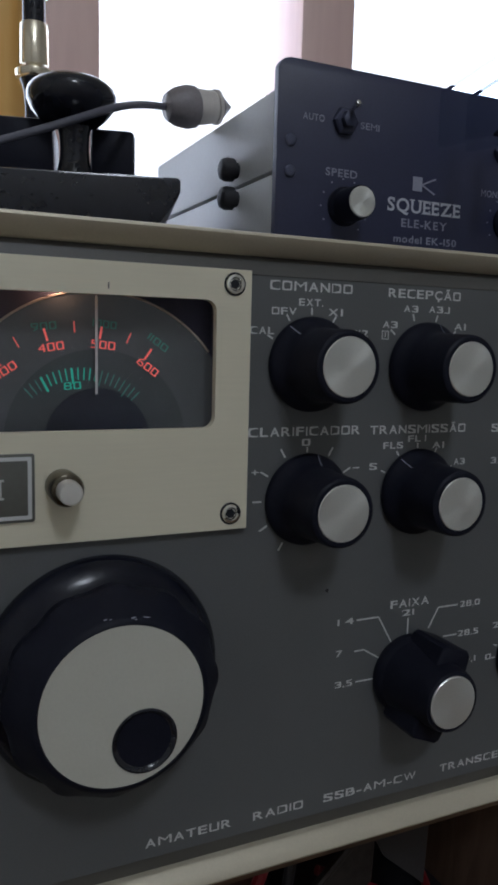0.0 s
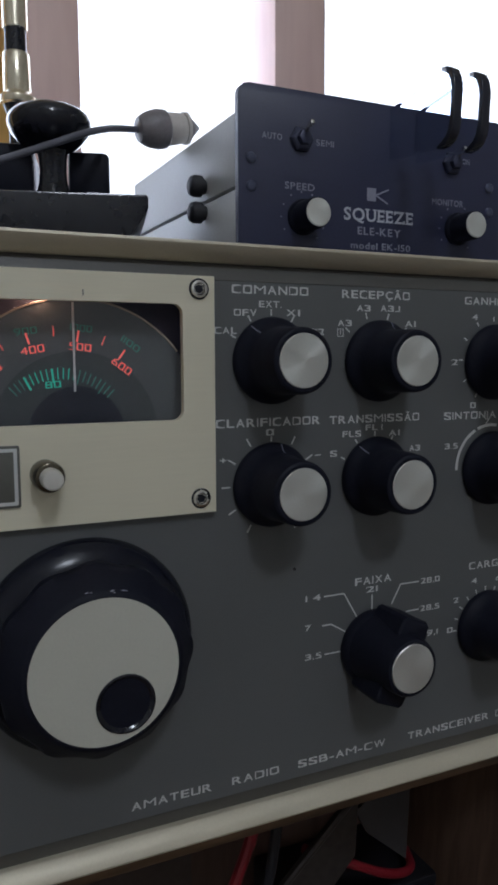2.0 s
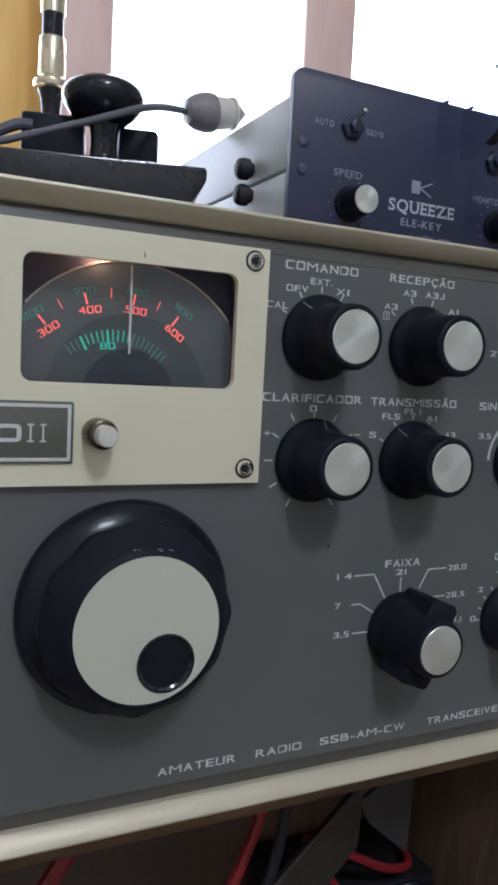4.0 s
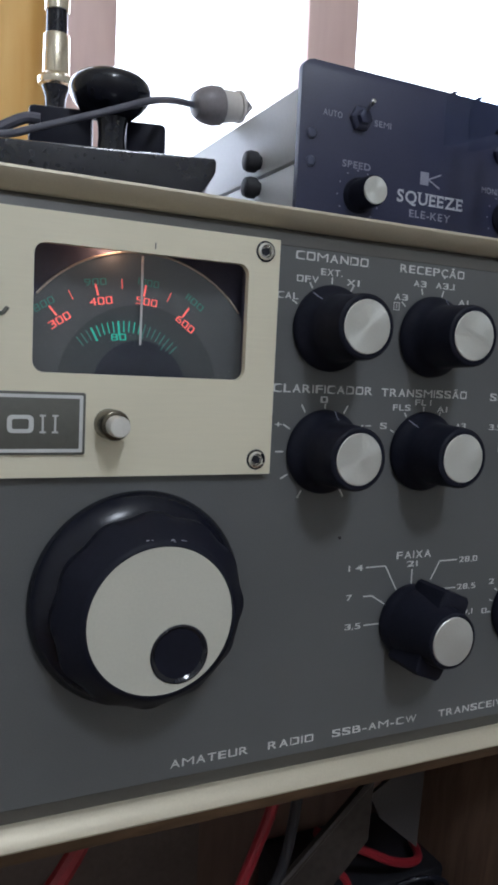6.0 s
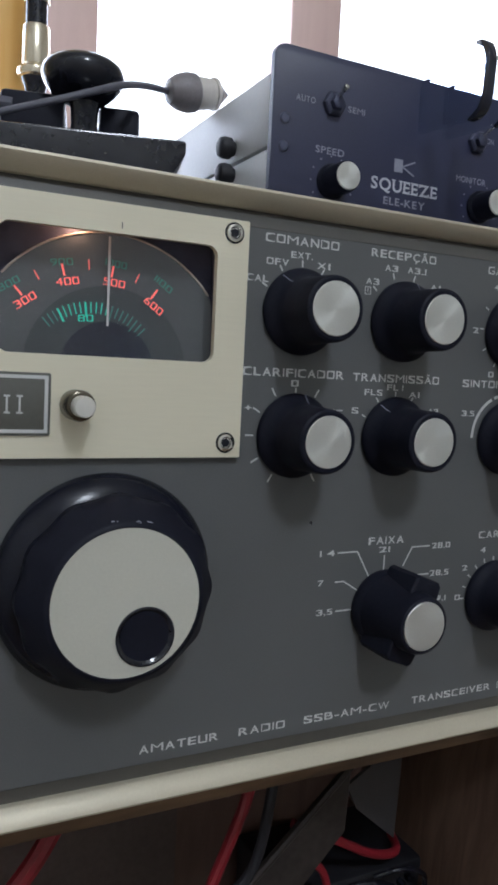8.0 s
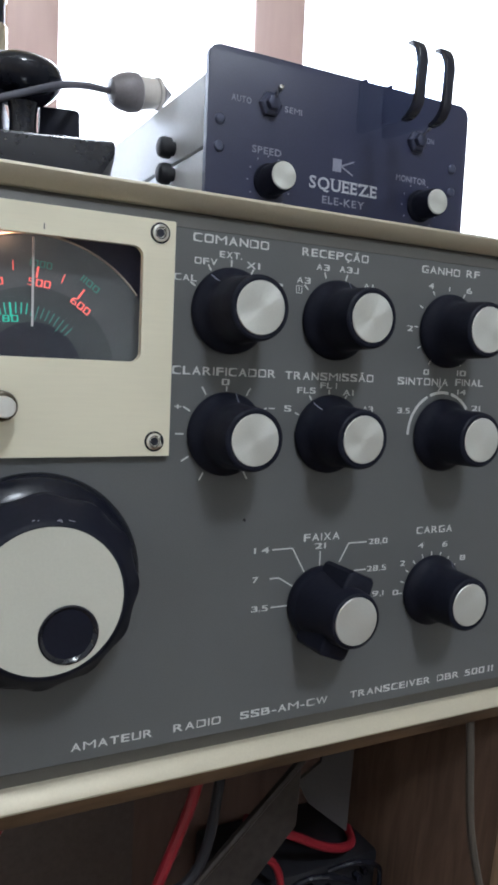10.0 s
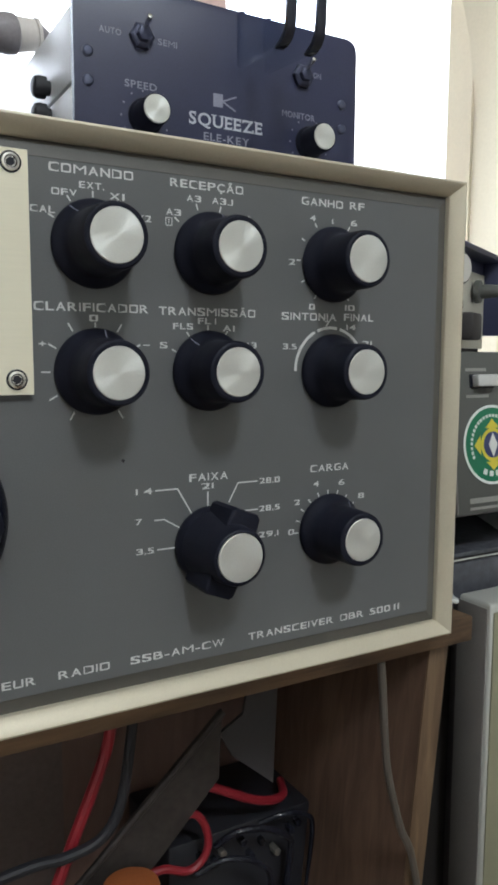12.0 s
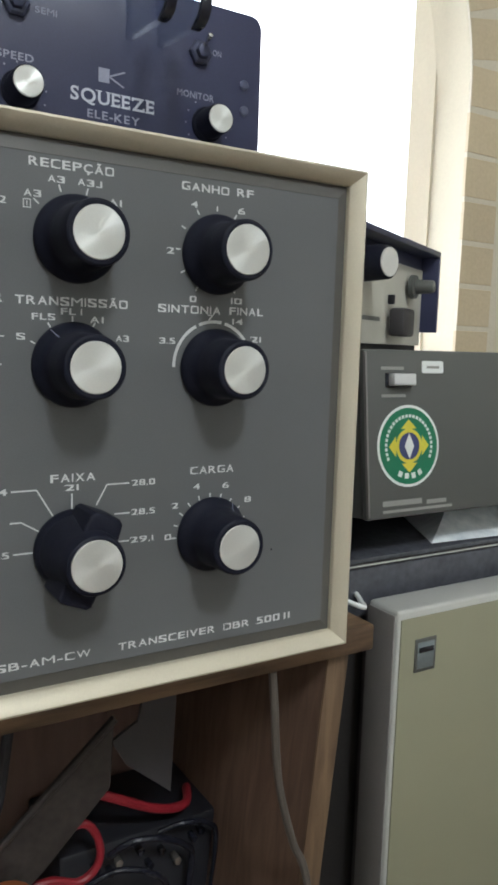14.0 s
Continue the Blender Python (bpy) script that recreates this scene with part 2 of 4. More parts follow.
def lathe(profile, n=48, axis="Y", wave=None, bm=None):
    """Revolves (radius, along) about an axis through the origin; closed at both ends. wave(k, angle) scales ring k."""
    bm = bm or bmesh.new()
    rings = []
    for k, (r, a) in enumerate(profile):
        ring = []
        for i in range(n):
            th = 2 * math.pi * i / n
            rr = r * (wave(k, th) if wave else 1)
            u, v = rr * math.cos(th), rr * math.sin(th)
            p = {"Y": (u, a, v), "Z": (u, v, a), "X": (a, u, v)}[axis]
            ring.append(bm.verts.new(Vector(p) * MM))
        rings.append(ring)
    for a, b in zip(rings, rings[1:]):
        for i in range(n):
            bm.faces.new((a[i], a[(i + 1) % n], b[(i + 1) % n], b[i]))
    bm.faces.new(rings[0])
    bm.faces.new(rings[-1][::-1])
    return bm


def prism(points, y0, y1, bevel=0.0, bm=None):
    """A flat outline in x and z, given depth from y0 to y1."""
    bm = bm or bmesh.new()
    a = [bm.verts.new((x * MM, y0 * MM, z * MM)) for x, z in points]
    b = [bm.verts.new((x * MM, y1 * MM, z * MM)) for x, z in points]
    n = len(points)
    front = bm.faces.new(a)
    bm.faces.new(b[::-1])
    for i in range(n):
        bm.faces.new((a[i], b[i], b[(i + 1) % n], a[(i + 1) % n]))
    if bevel:
        bmesh.ops.bevel(bm, geom=list(front.edges), offset=bevel * MM, segments=2, profile=0.5, affect="EDGES")
    return bm


def round_rect(x0, x1, z0, z1, r, n=6):
    out = []
    for cx, cz, a in ((x1 - r, z1 - r, 0), (x0 + r, z1 - r, 90), (x0 + r, z0 + r, 180), (x1 - r, z0 + r, 270)):
        out += [(cx + r * math.cos(radians(a + 90 * i / n)), cz + r * math.sin(radians(a + 90 * i / n))) for i in range(n + 1)]
    return out


def circle(cx, cz, r, n=40, a0=0, a1=360):
    return [(cx + r * math.cos(radians(a0 + (a1 - a0) * i / n)), cz + r * math.sin(radians(a0 + (a1 - a0) * i / n))) for i in range(n if a1 - a0 == 360 else n + 1)]


def ring_plate(outer, inner, y0, y1):
    """A plate with one opening: outer and inner outlines with as many points each."""
    bm = bmesh.new()
    n = len(outer)
    rows = [[bm.verts.new((x * MM, y * MM, z * MM)) for x, z in pts] for pts, y in ((outer, y0), (inner, y0), (inner, y1), (outer, y1))]
    for a, b in zip(rows, rows[1:] + rows[:1]):
        for i in range(n):
            bm.faces.new((a[i], a[(i + 1) % n], b[(i + 1) % n], b[i]))
    return bm


def strokes(lines, width, y, bm=None, thick=0.12):
    """Straight printed strokes ((x, z), (x, z)) lying on the plane y."""
    bm = bm or bmesh.new()
    for (xa, za), (xb, zb) in lines:
        d = Vector((xb - xa, zb - za)).normalized() * width / 2
        nx, nz = -d.y, d.x
        prism([(xa + nx, za + nz), (xa - nx, za - nz), (xb - nx, zb - nz), (xb + nx, zb + nz)], y - thick, y - 0.02, bm=bm)
    return bm


def polar(c, r, deg):
    return (c[0] + r * math.cos(radians(deg)), c[1] + r * math.sin(radians(deg)))


def tube(points, r, n=10, bm=None):
    """A round cable along a smooth curve through points, in millimetres."""
    P = [Vector(p) for p in points]
    P = [P[0] * 2 - P[1]] + P + [P[-1] * 2 - P[-2]]
    line = []
    for i in range(1, len(P) - 2):
        for s in range(8):
            t = s / 8
            a, b, c, d = P[i - 1:i + 3]
            line.append(0.5 * (2 * b + (c - a) * t + (2 * a - 5 * b + 4 * c - d) * t * t + (3 * b - a - 3 * c + d) * t ** 3))
    line.append(P[-2])
    bm = bm or bmesh.new()
    rings, up = [], Vector((0.13, 0.31, 0.94))
    for i, p in enumerate(line):
        d = (line[min(i + 1, len(line) - 1)] - line[max(i - 1, 0)]).normalized()
        s = d.cross(up).normalized()
        u = s.cross(d)
        rings.append([bm.verts.new((p + r * (math.cos(2 * math.pi * k / n) * s + math.sin(2 * math.pi * k / n) * u)) * MM) for k in range(n)])
    for a, b in zip(rings, rings[1:]):
        for k in range(n):
            bm.faces.new((a[k], a[(k + 1) % n], b[(k + 1) % n], b[k]))
    bm.faces.new(rings[0])
    bm.faces.new(rings[-1][::-1])
    return bm


GLYPHS = {}
WIDE = {"I": 0.17, "1": 0.22, "M": 1.28, "W": 1.40, "-": 0.55, ".": 0.20, ",": 0.22, "+": 0.8, "J": 0.85, "L": 0.86, "F": 0.88, "E": 0.9, "T": 0.95}
TWO_BOWLS, UPPER_BOWL = "S8B3", "RP"


def rounded_square(u, v, k):
    """Pushes a round bowl, with its middle at 0, 0, outwards towards a square with round corners."""
    far = max(abs(u), abs(v))
    if far < 1e-6:
        return u, v
    f = 1 + k * (min(math.hypot(u, v), 1) / far - 1)
    return u * max(1, f), v * max(1, f)


def glyph(ch, bold, square):
    """One character of Blender's own font, J as a turned L as on the panel: vertices with x from 0 to 1 and y in capital heights, faces, width over height."""
    key = (ch, bold, square)
    if key not in GLYPHS:
        got = []
        for s in ("L" if ch == "J" else ch, "H"):
            cu = bpy.data.curves.new("text", "FONT")
            cu.body, cu.resolution_u, cu.offset = s, 4, 0 if ch in "MW" else bold
            ob = new("text", cu)
            bpy.context.view_layer.update()
            me = bpy.data.meshes.new_from_object(ob.evaluated_get(bpy.context.evaluated_depsgraph_get()))
            got.append(([tuple(v.co) for v in me.vertices], [tuple(p.vertices) for p in me.polygons]))
            bpy.data.objects.remove(ob)
            bpy.data.curves.remove(cu)
            bpy.data.meshes.remove(me)
        (vs, fs), (hv, _) = got
        if ch == "J":
            vs = [(-v[0], v[1], 0) for v in vs]
        x0, x1 = min(v[0] for v in vs), max(v[0] for v in vs)
        h0, h1 = min(v[1] for v in hv), max(v[1] for v in hv)
        y0, y1 = min(v[1] for v in vs), max(v[1] for v in vs)
        pts = []
        for v in vs:
            u, w = 2 * (v[0] - x0) / (x1 - x0) - 1, 2 * (v[1] - y0) / (y1 - y0) - 1
            if square and ch in "CODGQU0JSRPB835692":
                if ch in TWO_BOWLS or (ch in UPPER_BOWL and w > 0):
                    half = 0.5 if w > 0 else -0.5
                    a, b = rounded_square(u, (w - half) * 2, square)
                    u, w = a, half + b / 2
                elif ch not in UPPER_BOWL:
                    u, w = rounded_square(u, w, square)
            pts.append(((u + 1) / 2, (y0 + (w + 1) / 2 * (y1 - y0) - h0) / (h1 - h0)))
        GLYPHS[key] = (pts, fs, (x1 - x0) / (h1 - h0))
    return GLYPHS[key]


def letters(text, bold=0.0, square=0.0):
    """A line of text as vertices and faces, with its width; capitals are 1 high. Square lettering is set wide and even."""
    vs, fs, x = [], [], 0.0
    for ch in text:
        if ch == " ":
            x += 0.45
            continue
        pts, faces, w = glyph(ch, bold, square)
        if square:
            w = WIDE.get(ch, 1.0)
        n = len(vs)
        vs += [(x + p * w, q) for p, q in pts]
        fs += [tuple(i + n for i in f) for f in faces]
        x += w + (0.21 if square else 0.16)
    return vs, fs, min(v[0] for v in vs), max(v[0] for v in vs)


def legend(text, x0, x1, z, h, y, material, parent, tilt=0.0, name="legend", bold=0.019, square=0.85):
    """Flat printed lettering: from x0 to x1, baseline z, capital height h, on the plane y, turned by tilt about its middle."""
    vs, fs, a, b = letters(text, bold, square)
    sx, sz = (x1 - x0) / (b - a), h
    cx, cz = (x0 + x1) / 2, z + h / 2
    ct, st = math.cos(radians(tilt)), math.sin(radians(tilt))
    pts = []
    for v in vs:
        u, w = x0 + (v[0] - a) * sx - cx, z + v[1] * sz - cz
        pts.append(Vector(((cx + u * ct - w * st) * MM, (y - 0.06) * MM, (cz + u * st + w * ct) * MM)))
    me = bpy.data.meshes.new(name)
    me.from_pydata(pts, [], fs)
    me.materials.append(material)
    ob = part(name, me, material, parent)
    return ob


# ---- the room ----
ARCH = [(304.5 + 300 * math.cos(radians(a)), 380 + 300 * math.sin(radians(a))) for a in range(0, 91, 5)]


def wall_with_window():
    """Two leaves: the room side ends in an arch, the outer side in a straight jamb."""
    bm = bmesh.new()
    for b in ((-1600, -420, 400, 448, -910, 1700), (604.5, 2200, 400, 448, -910, 1700), (-420, 604.5, 400, 448, -910, 60), (-420, 604.5, 400, 448, 680, 1700),
              (-1600, -420, 448, 486, -910, 1700), (602, 2200, 448, 486, -910, 1700), (-420, 602, 448, 486, -910, 60), (-420, 602, 448, 486, 720, 1700)):
        box(*b, bm=bm)
    prism(ARCH + [(605, 681)], 400, 448, bm=bm)
    return bm


solid("floor", box(-1600, 2200, -2300, 520, -930, -910), FLOORM, "dark brown wooden floor of the radio room", "floor", "structure")
solid("ceiling", box(-1600, 2200, -2300, 520, 1700, 1720), CEIL, "white plastered ceiling", "ceiling", "structure")
solid("wall_north", wall_with_window(), WALL, "cream plastered wall with a wide window opening", "wall", "structure")
solid("wall_south", box(-1600, 2200, -2420, -2300, -910, 1700), CEIL, "plain white plastered wall", "wall", "structure")
solid("wall_west", box(-1720, -1600, -2300, 520, -910, 1700), CEIL, "plain white plastered wall", "wall", "structure")
solid("wall_east", box(2200, 2320, -2300, 520, -910, 1700), CEIL, "plain white plastered wall", "wall", "structure")
solid("backdrop", box(-1150, 3600, 1800, 1806, -900, 3200), SKYM, "white glare of the bright sky outside", "sky", "structure")

win = thing("window_1", (35, 400, 60), "wooden casement window, glare put into its post colours, bright daylight behind", "window", kind="structure")
part("window_frame", box(-420, 601, 405, 446, 60, 85, 2), WOODW, win)
part("window_frame", box(-420, 300, 405, 446, 655, 680, 2), WOODW, win)
part("post", box(210, 256, 376, 440, 85, 655, 2), WOODW, win, "wooden mullion, glare haze in its pink colour")
part("post", box(20, 56, 376, 440, 85, 655, 2), WOODW, win, "wooden mullion, glare haze in its pink colour")
part("post", box(-32, 18, 384, 440, 85, 655, 2), WOODO, win, "sash stile, sunlight put into its orange colour")
part("post", box(-420, -385, 384, 440, 85, 655, 2), WOODO, win)

# ---- desk and stand ----
desk = thing("desk", (200, 80, -910), "dark wooden desk carrying the radio equipment", "desk")
part("desktop", box(-700, 900, -60, 395, -190, -160, 3), WOODD, desk)
for lx in (-660, 830):
    for ly in (-30, 330):
        part("leg", box(lx, lx + 45, ly, ly + 45, -910, -190, 2), WOODD, desk)

stand = thing("wooden_stand", (0, 100, -160), "brown plywood stand with an open niche under the transceiver", "stand")
part("shelf", box(-232, 168, 7, 345, 0.5, 10.4, 0.9), WOODS, stand, "worn brown plywood shelf")
lean = box(151, 161, 13, 325, -160, 0.5, 0.8)
for v in lean.verts:
    v.co.x += (v.co.z - 0.0005) * 0.10
part("side_board", lean, WOODP, stand)
raw = box(151.2, 160.8, 12.2, 13.2, -159.5, 0.2, 0.3)
for v in raw.verts:
    v.co.x += (v.co.z - 0.0005) * 0.10
part("edge_band", raw, WOODE, stand, "raw wooden front edge")
part("side_board", box(-228, -217, 13, 325, -160, 0.5, 0.8), WOODP, stand)
part("back_board", box(-217, 151, 130, 136, -160, 0.5), WOODB, stand, "dark stained back board")
part("back_board", box(-217, 40, 128.5, 130, -160, 0.5), LINING, stand, "brown-grey lining sheet")

# ---- the transceiver ----
radio = thing("transceiver", (-40, 150, 10.5), "grey vintage radio transceiver, silver trim, on the wooden stand", "radio transceiver")
L, R, B, T = -226.0, 146.5, 10.5, 168.5
WX0, WX1, WZ0, WZ1 = -61.1, -8.5, 124.1, 153.0
part("case", box(L + 1, R - 1, 9, 292, B + 0.5, T - 0.5, 1.5), CASE, radio)
part("front_panel", ring_plate(round_rect(L + 9.3, R - 9.3, B + 9.3, T - 9.3, 0.3), round_rect(WX0 - 3, WX1 + 3, WZ0 - 3, WZ1 + 3, 2.4), 0, 2.8), PANEL, radio, "matt grey painted front panel", smooth=False)


def rail(a, b, inward, prof):
    """A trim rail from a to b in x and z, mitred, with a rounded front; inward points towards the panel."""
    bm = bmesh.new()
    along = Vector((b[0] - a[0], b[1] - a[1])).normalized()
    n = Vector(inward)
    rows = []
    for end, sign in ((a, 1), (b, -1)):
        rows.append([bm.verts.new(((end[0] + n.x * w + along.x * w * sign) * MM, y * MM, (end[1] + n.y * w + along.y * w * sign) * MM)) for w, y in prof])
    k = len(prof)
    for i in range(k):
        bm.faces.new((rows[0][i], rows[0][(i + 1) % k], rows[1][(i + 1) % k], rows[1][i]))
    bm.faces.new(rows[0])
    bm.faces.new(rows[1][::-1])
    return bm


for a, b, n in (((L, T), (R, T), (0, -1)), ((R, T), (R, B), (-1, 0)), ((R, B), (L, B), (0, 1)), ((L, B), (L, T), (1, 0))):
    part("trim_rail", rail(a, b, n, [(0, 9.4), (0, -2.7), (0.25, -3.3), (0.8, -3.5), (1.3, -3.3), (4.6, -0.1), (4.8, 0.4), (4.8, 9.4)]), FRAME, radio, "satin silver trim rail")
    part("inner_lip", rail(a, b, n, [(4.6, 9.2), (4.6, 1.8), (9.1, 0.25), (9.35, 0.6), (9.35, 9.2)]), LIP, radio, "dark grey sunken border inside the trim")

# dial plate with its window
part("dial_plate", ring_plate(round_rect(-132, 0, 100, 160, 0.3), round_rect(WX0, WX1, WZ0, WZ1, 2.6), -2.0, -0.03), PLATE, radio, "brushed aluminium dial plate", smooth=False)
part("dial_backing", box(WX0 - 5, WX1 + 5, 7.6, 8.8, WZ0 - 5, WZ1 + 5), DIALWELL, radio)
part("dial_well", ring_plate(round_rect(WX0 - 5, WX1 + 5, WZ0 - 5, WZ1 + 5, 3), round_rect(WX0 - 2.5, WX1 + 2.5, WZ0 - 2.5, WZ1 + 2.5, 2.4), 2.9, 7.6), DIALWELL, radio, smooth=False)
glass_pane = part("window_pane", prism(round_rect(WX0 - 2.5, WX1 + 2.5, WZ0 - 2.5, WZ1 + 2.5, 2.3), 0.2, 1.4), PANE, radio, "clear dial window")
glass_pane.visible_shadow = False
DC = (-33.5, 120.8)


def clipped(r, n, y0, y1, lo=WZ0 - 2.4):
    """The part of a disc about the dial's hub that shows above the window's lower edge."""
    a = [p for p in circle(DC[0], DC[1], r, n, 0, 180) if p[1] > lo]
    a = [(min(max(x, WX0 - 2.4), WX1 + 2.4), z) for x, z in a]
    return prism(a, y0, y1)


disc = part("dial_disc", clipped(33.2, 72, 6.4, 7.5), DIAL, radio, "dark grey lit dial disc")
# thin tube on the disc's edge; the lamp's orange gleam is its colour
part("dial_rim", tube([(polar(DC, 33.4, a)[0], 6.2, polar(DC, 33.4, a)[1]) for a in range(38, 146, 6)], 0.28, 6), AMBER, disc, "dial edge, orange lamp gleam put into its colour")
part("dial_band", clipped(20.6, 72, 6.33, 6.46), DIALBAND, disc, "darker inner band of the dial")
part("dial_hub", clipped(12.0, 60, 6.2, 6.38), DIALIN, disc, "black dial centre")
part("needle", box(-34.75, -34.25, 3.4, 3.7, 131.6, 153), NEEDLE, radio, "pale vertical pointer line")


def dial_text(text, x, z, w, h, tilt, m):
    legend(text, x - w / 2, x + w / 2, z - h / 2, h, 6.3, m, disc, tilt, "dial_number", bold=0.0)


for text, x, z, tilt in (("300", -53.6, 136.4, 34), ("400", -43.8, 141.7, 10), ("500", -32.4, 142.4, -6), ("600", -22.0, 137.6, -36)):
    dial_text(text, x, z, 5.6, 1.75, tilt, RED)
for text, x, z, tilt in (("800", -57.4, 139.9, 32), ("900", -45.3, 146.1, 8), ("1000", -32.0, 147.0, -6), ("1100", -19.6, 143.2, -36)):
    dial_text(text, x, z, 5.4, 1.6, tilt, GREENDIM)
dial_text("80", -39.2, 133.3, 3.8, 1.6, 4, GREEN)
dial_text("90", -28.0, 129.8, 3.4, 1.5, -32, GREENDIM)
NC = (-37.3, 118.6)
for a in (132, 106.5, 80.5, 55):
    part("red_mark", strokes([(polar(NC, 25.4, a), polar(NC, 28.2, a))], 0.46, 6.3), RED, disc)
for a in (120, 93, 67):
    part("red_mark", strokes([(polar(NC, 26.4, a), polar(NC, 28.8, a))], 0.24, 6.3), RED, disc)
for k in range(-8, 13):
    a, long = 96.5 - 4.3 * k, k % 5 == 0
    part("green_mark", strokes([(polar(NC, 15.2 if long else 16.0, a), polar(NC, 18.7, a))], 0.5 if long and k < 5 else 0.27, 6.3), GREEN if -6 < k < 5 else GREENDIM, disc)
part("index_mark", strokes([((-33.2, 154.2), (-33.2, 155.6))], 0.25, -2.0), BADGE, radio)

# pilot lamp inside the dial
pl = bpy.data.lights.new("dial_lamp_light", "POINT")
pl.energy, pl.color, pl.shadow_soft_size = 0.0020, (1.0, 0.55, 0.32), 0.001
new("dial_lamp_light", pl).location = (-0.042, 0.0046, 0.1549)

# badge, button and screws on the plate
part("badge", prism(round_rect(-118, -48.9, 105.3, 119.7, 0.5), -2.5, -2.0, 0.15), BADGE, radio, "grey badge with a pale border")
part("badge_border", ring_plate(round_rect(-117.2, -49.5, 105.9, 119.1, 0.3), round_rect(-116.4, -50.3, 106.7, 118.3, 0.3), -2.62, -2.5), PRINT, radio, smooth=False)
legend("5", -82.4, -76.4, 110.4, 4.0, -2.5, PRINT, radio, name="badge_lettering")
for x in (-74.6, -66.4):
    part("badge_lettering", ring_plate(round_rect(x, x + 5.8, 110.3, 114.4, 1.2), round_rect(x + 1.05, x + 4.75, 111.2, 113.5, 0.5), -2.62, -2.5), PRINT, radio, smooth=False)
for x in (-58.6, -55.8):
    part("badge_lettering", strokes([((x, 110.4), (x, 114.4)), ((x - 0.7, 110.5), (x + 0.7, 110.5)), ((x - 0.7, 114.3), (x + 0.7, 114.3))], 0.45, -2.5), PRINT, radio)
part("emblem", tube([(-84, -2.2, 138), (-79, -2.2, 141.2), (-76.5, -2.2, 138), (-74.5, -2.2, 136), (-72.2, -2.2, 137.6), (-70.6, -2.2, 140.4), (-69.6, -2.2, 137.8), (-68.0, -2.2, 136.6), (-66.6, -2.2, 138.0)], 0.45, 6), BADGE, radio, "dark script emblem stroke")
part("emblem", prism([(-73, 132.6), (-69.4, 132.8), (-71.2, 136.0)], -2.3, -2.0), REDW, radio, "small red emblem mark")

button = part("push_button", lathe([(3.6, 0.1), (3.6, -5.4), (3.3, -6.2), (2.9, -6.4)], 40), COLLAR, radio, "nickel push button", at=(-43.2, -2.0, 112.6))
part("plunger", lathe([(2.45, -6.0), (2.45, -9.6), (2.2, -10.0), (0.4, -10.1)], 40), PLUNGER, button, "polished plunger")


def screw_mesh(r):
    bm = lathe([(r, 0.05), (r, -0.45), (r * 0.93, -0.75), (r * 0.72, -0.85), (r * 0.60, -0.55), (r * 0.55, -0.2)], 28)
    return finish("screw", bm, CHROME)


head = screw_mesh(2.25)
rim = finish("seat_ring", lathe([(2.65, 0.05), (2.65, -0.12), (2.2, -0.14)], 32), GLOSS)
slot = finish("recess", lathe([(1.18, -0.15), (1.18, -0.3), (0.7, -0.32)], 6), GLOSS)
for x, z, a in ((-4.2, 156.7, 20), (-4.2, 103.8, 50), (-127.5, 156.7, 5), (-127.5, 103.8, 70)):
    s = part("screw", head, CHROME, radio, "worn nickel socket screw", at=(x, -2.0, z), turn=(0, a, 0))
    part("recess", slot, GLOSS, s)
    part("seat_ring", rim, GLOSS, s)

# the round control knobs
SKIRT = finish("skirt", lathe([(11.2, -0.1), (11.5, -0.6), (11.45, -1.5), (10.9, -2.3), (9.8, -3.4), (9.0, -4.8), (8.7, -7.0), (8.5, -12.0), (8.35, -16.8), (8.1, -17.7), (7.6, -18.05), (6.5, -18.05), (6.4, -17.6)], 64), BLACK)
CAPM = finish("cap", lathe([(7.15, -17.0), (7.15, -18.1), (6.95, -18.3), (3.5, -18.35), (0.2, -18.37)], 64), CAP)


def index_on_skirt(knob, deg):
    """A thin white line that follows the sloping skirt."""
    bm = bmesh.new()
    d, s = Vector((math.cos(radians(deg)), 0, math.sin(radians(deg)))), Vector((-math.sin(radians(deg)), 0, math.cos(radians(deg)))) * 0.15
    prof = ((11.3, -2.0), (10.9, -2.5), (9.8, -3.6), (9.05, -4.9))
    rows = [[bm.verts.new((d * r + s * k + Vector((0, y, 0))) * MM) for k in (-1, 1)] for r, y in prof]
    for a, b in zip(rows, rows[1:]):
        bm.faces.new((a[0], a[1], b[1], b[0]))
    part("index_line", bm, FAINT, knob)


K1, K2, K3, R1, R2, R3 = 17.0, 50.5, 93.4, 138.8, 105.6, 54.4
for x, z, deg, size in ((K1, R1, 127, 0.95), (51.2, R1 - 0.2, 76, 0.93), (93.6, R1 - 0.7, 30, 0.95), (K1, R2, 80, 0.94), (K2, R2, 126, 0.93), (93.7, R2 - 0.3, 40, 0.93), (93.6, R3 + 0.2, 55, 0.92)):
    k = part("control_knob", SKIRT, BLACK, radio, "black knob with an aluminium cap", at=(x, 0, z))
    c = part("cap", CAPM, CAP, k, "turned aluminium cap")
    c.scale = (size, 1, size)
    index_on_skirt(k, deg)

# band switch: round foot, bar grip, round neck
band = part("band_knob", lathe([(11.0, -0.1), (11.3, -0.8), (11.1, -2.4), (10.4, -3.6), (8.4, -4.2)], 56), BLACK, radio, "black bar knob with an aluminium cap", at=(50.4, 0, 55.0))
gp = [(-12.6, -3.6), (-11.6, -4.8), (0, -5.6), (11.6, -4.8), (12.6, -3.6), (12.6, 3.6), (11.6, 4.8), (0, 5.6), (-11.6, 4.8), (-12.6, 3.6)]
c68, s68 = math.cos(radians(68)), math.sin(radians(68))
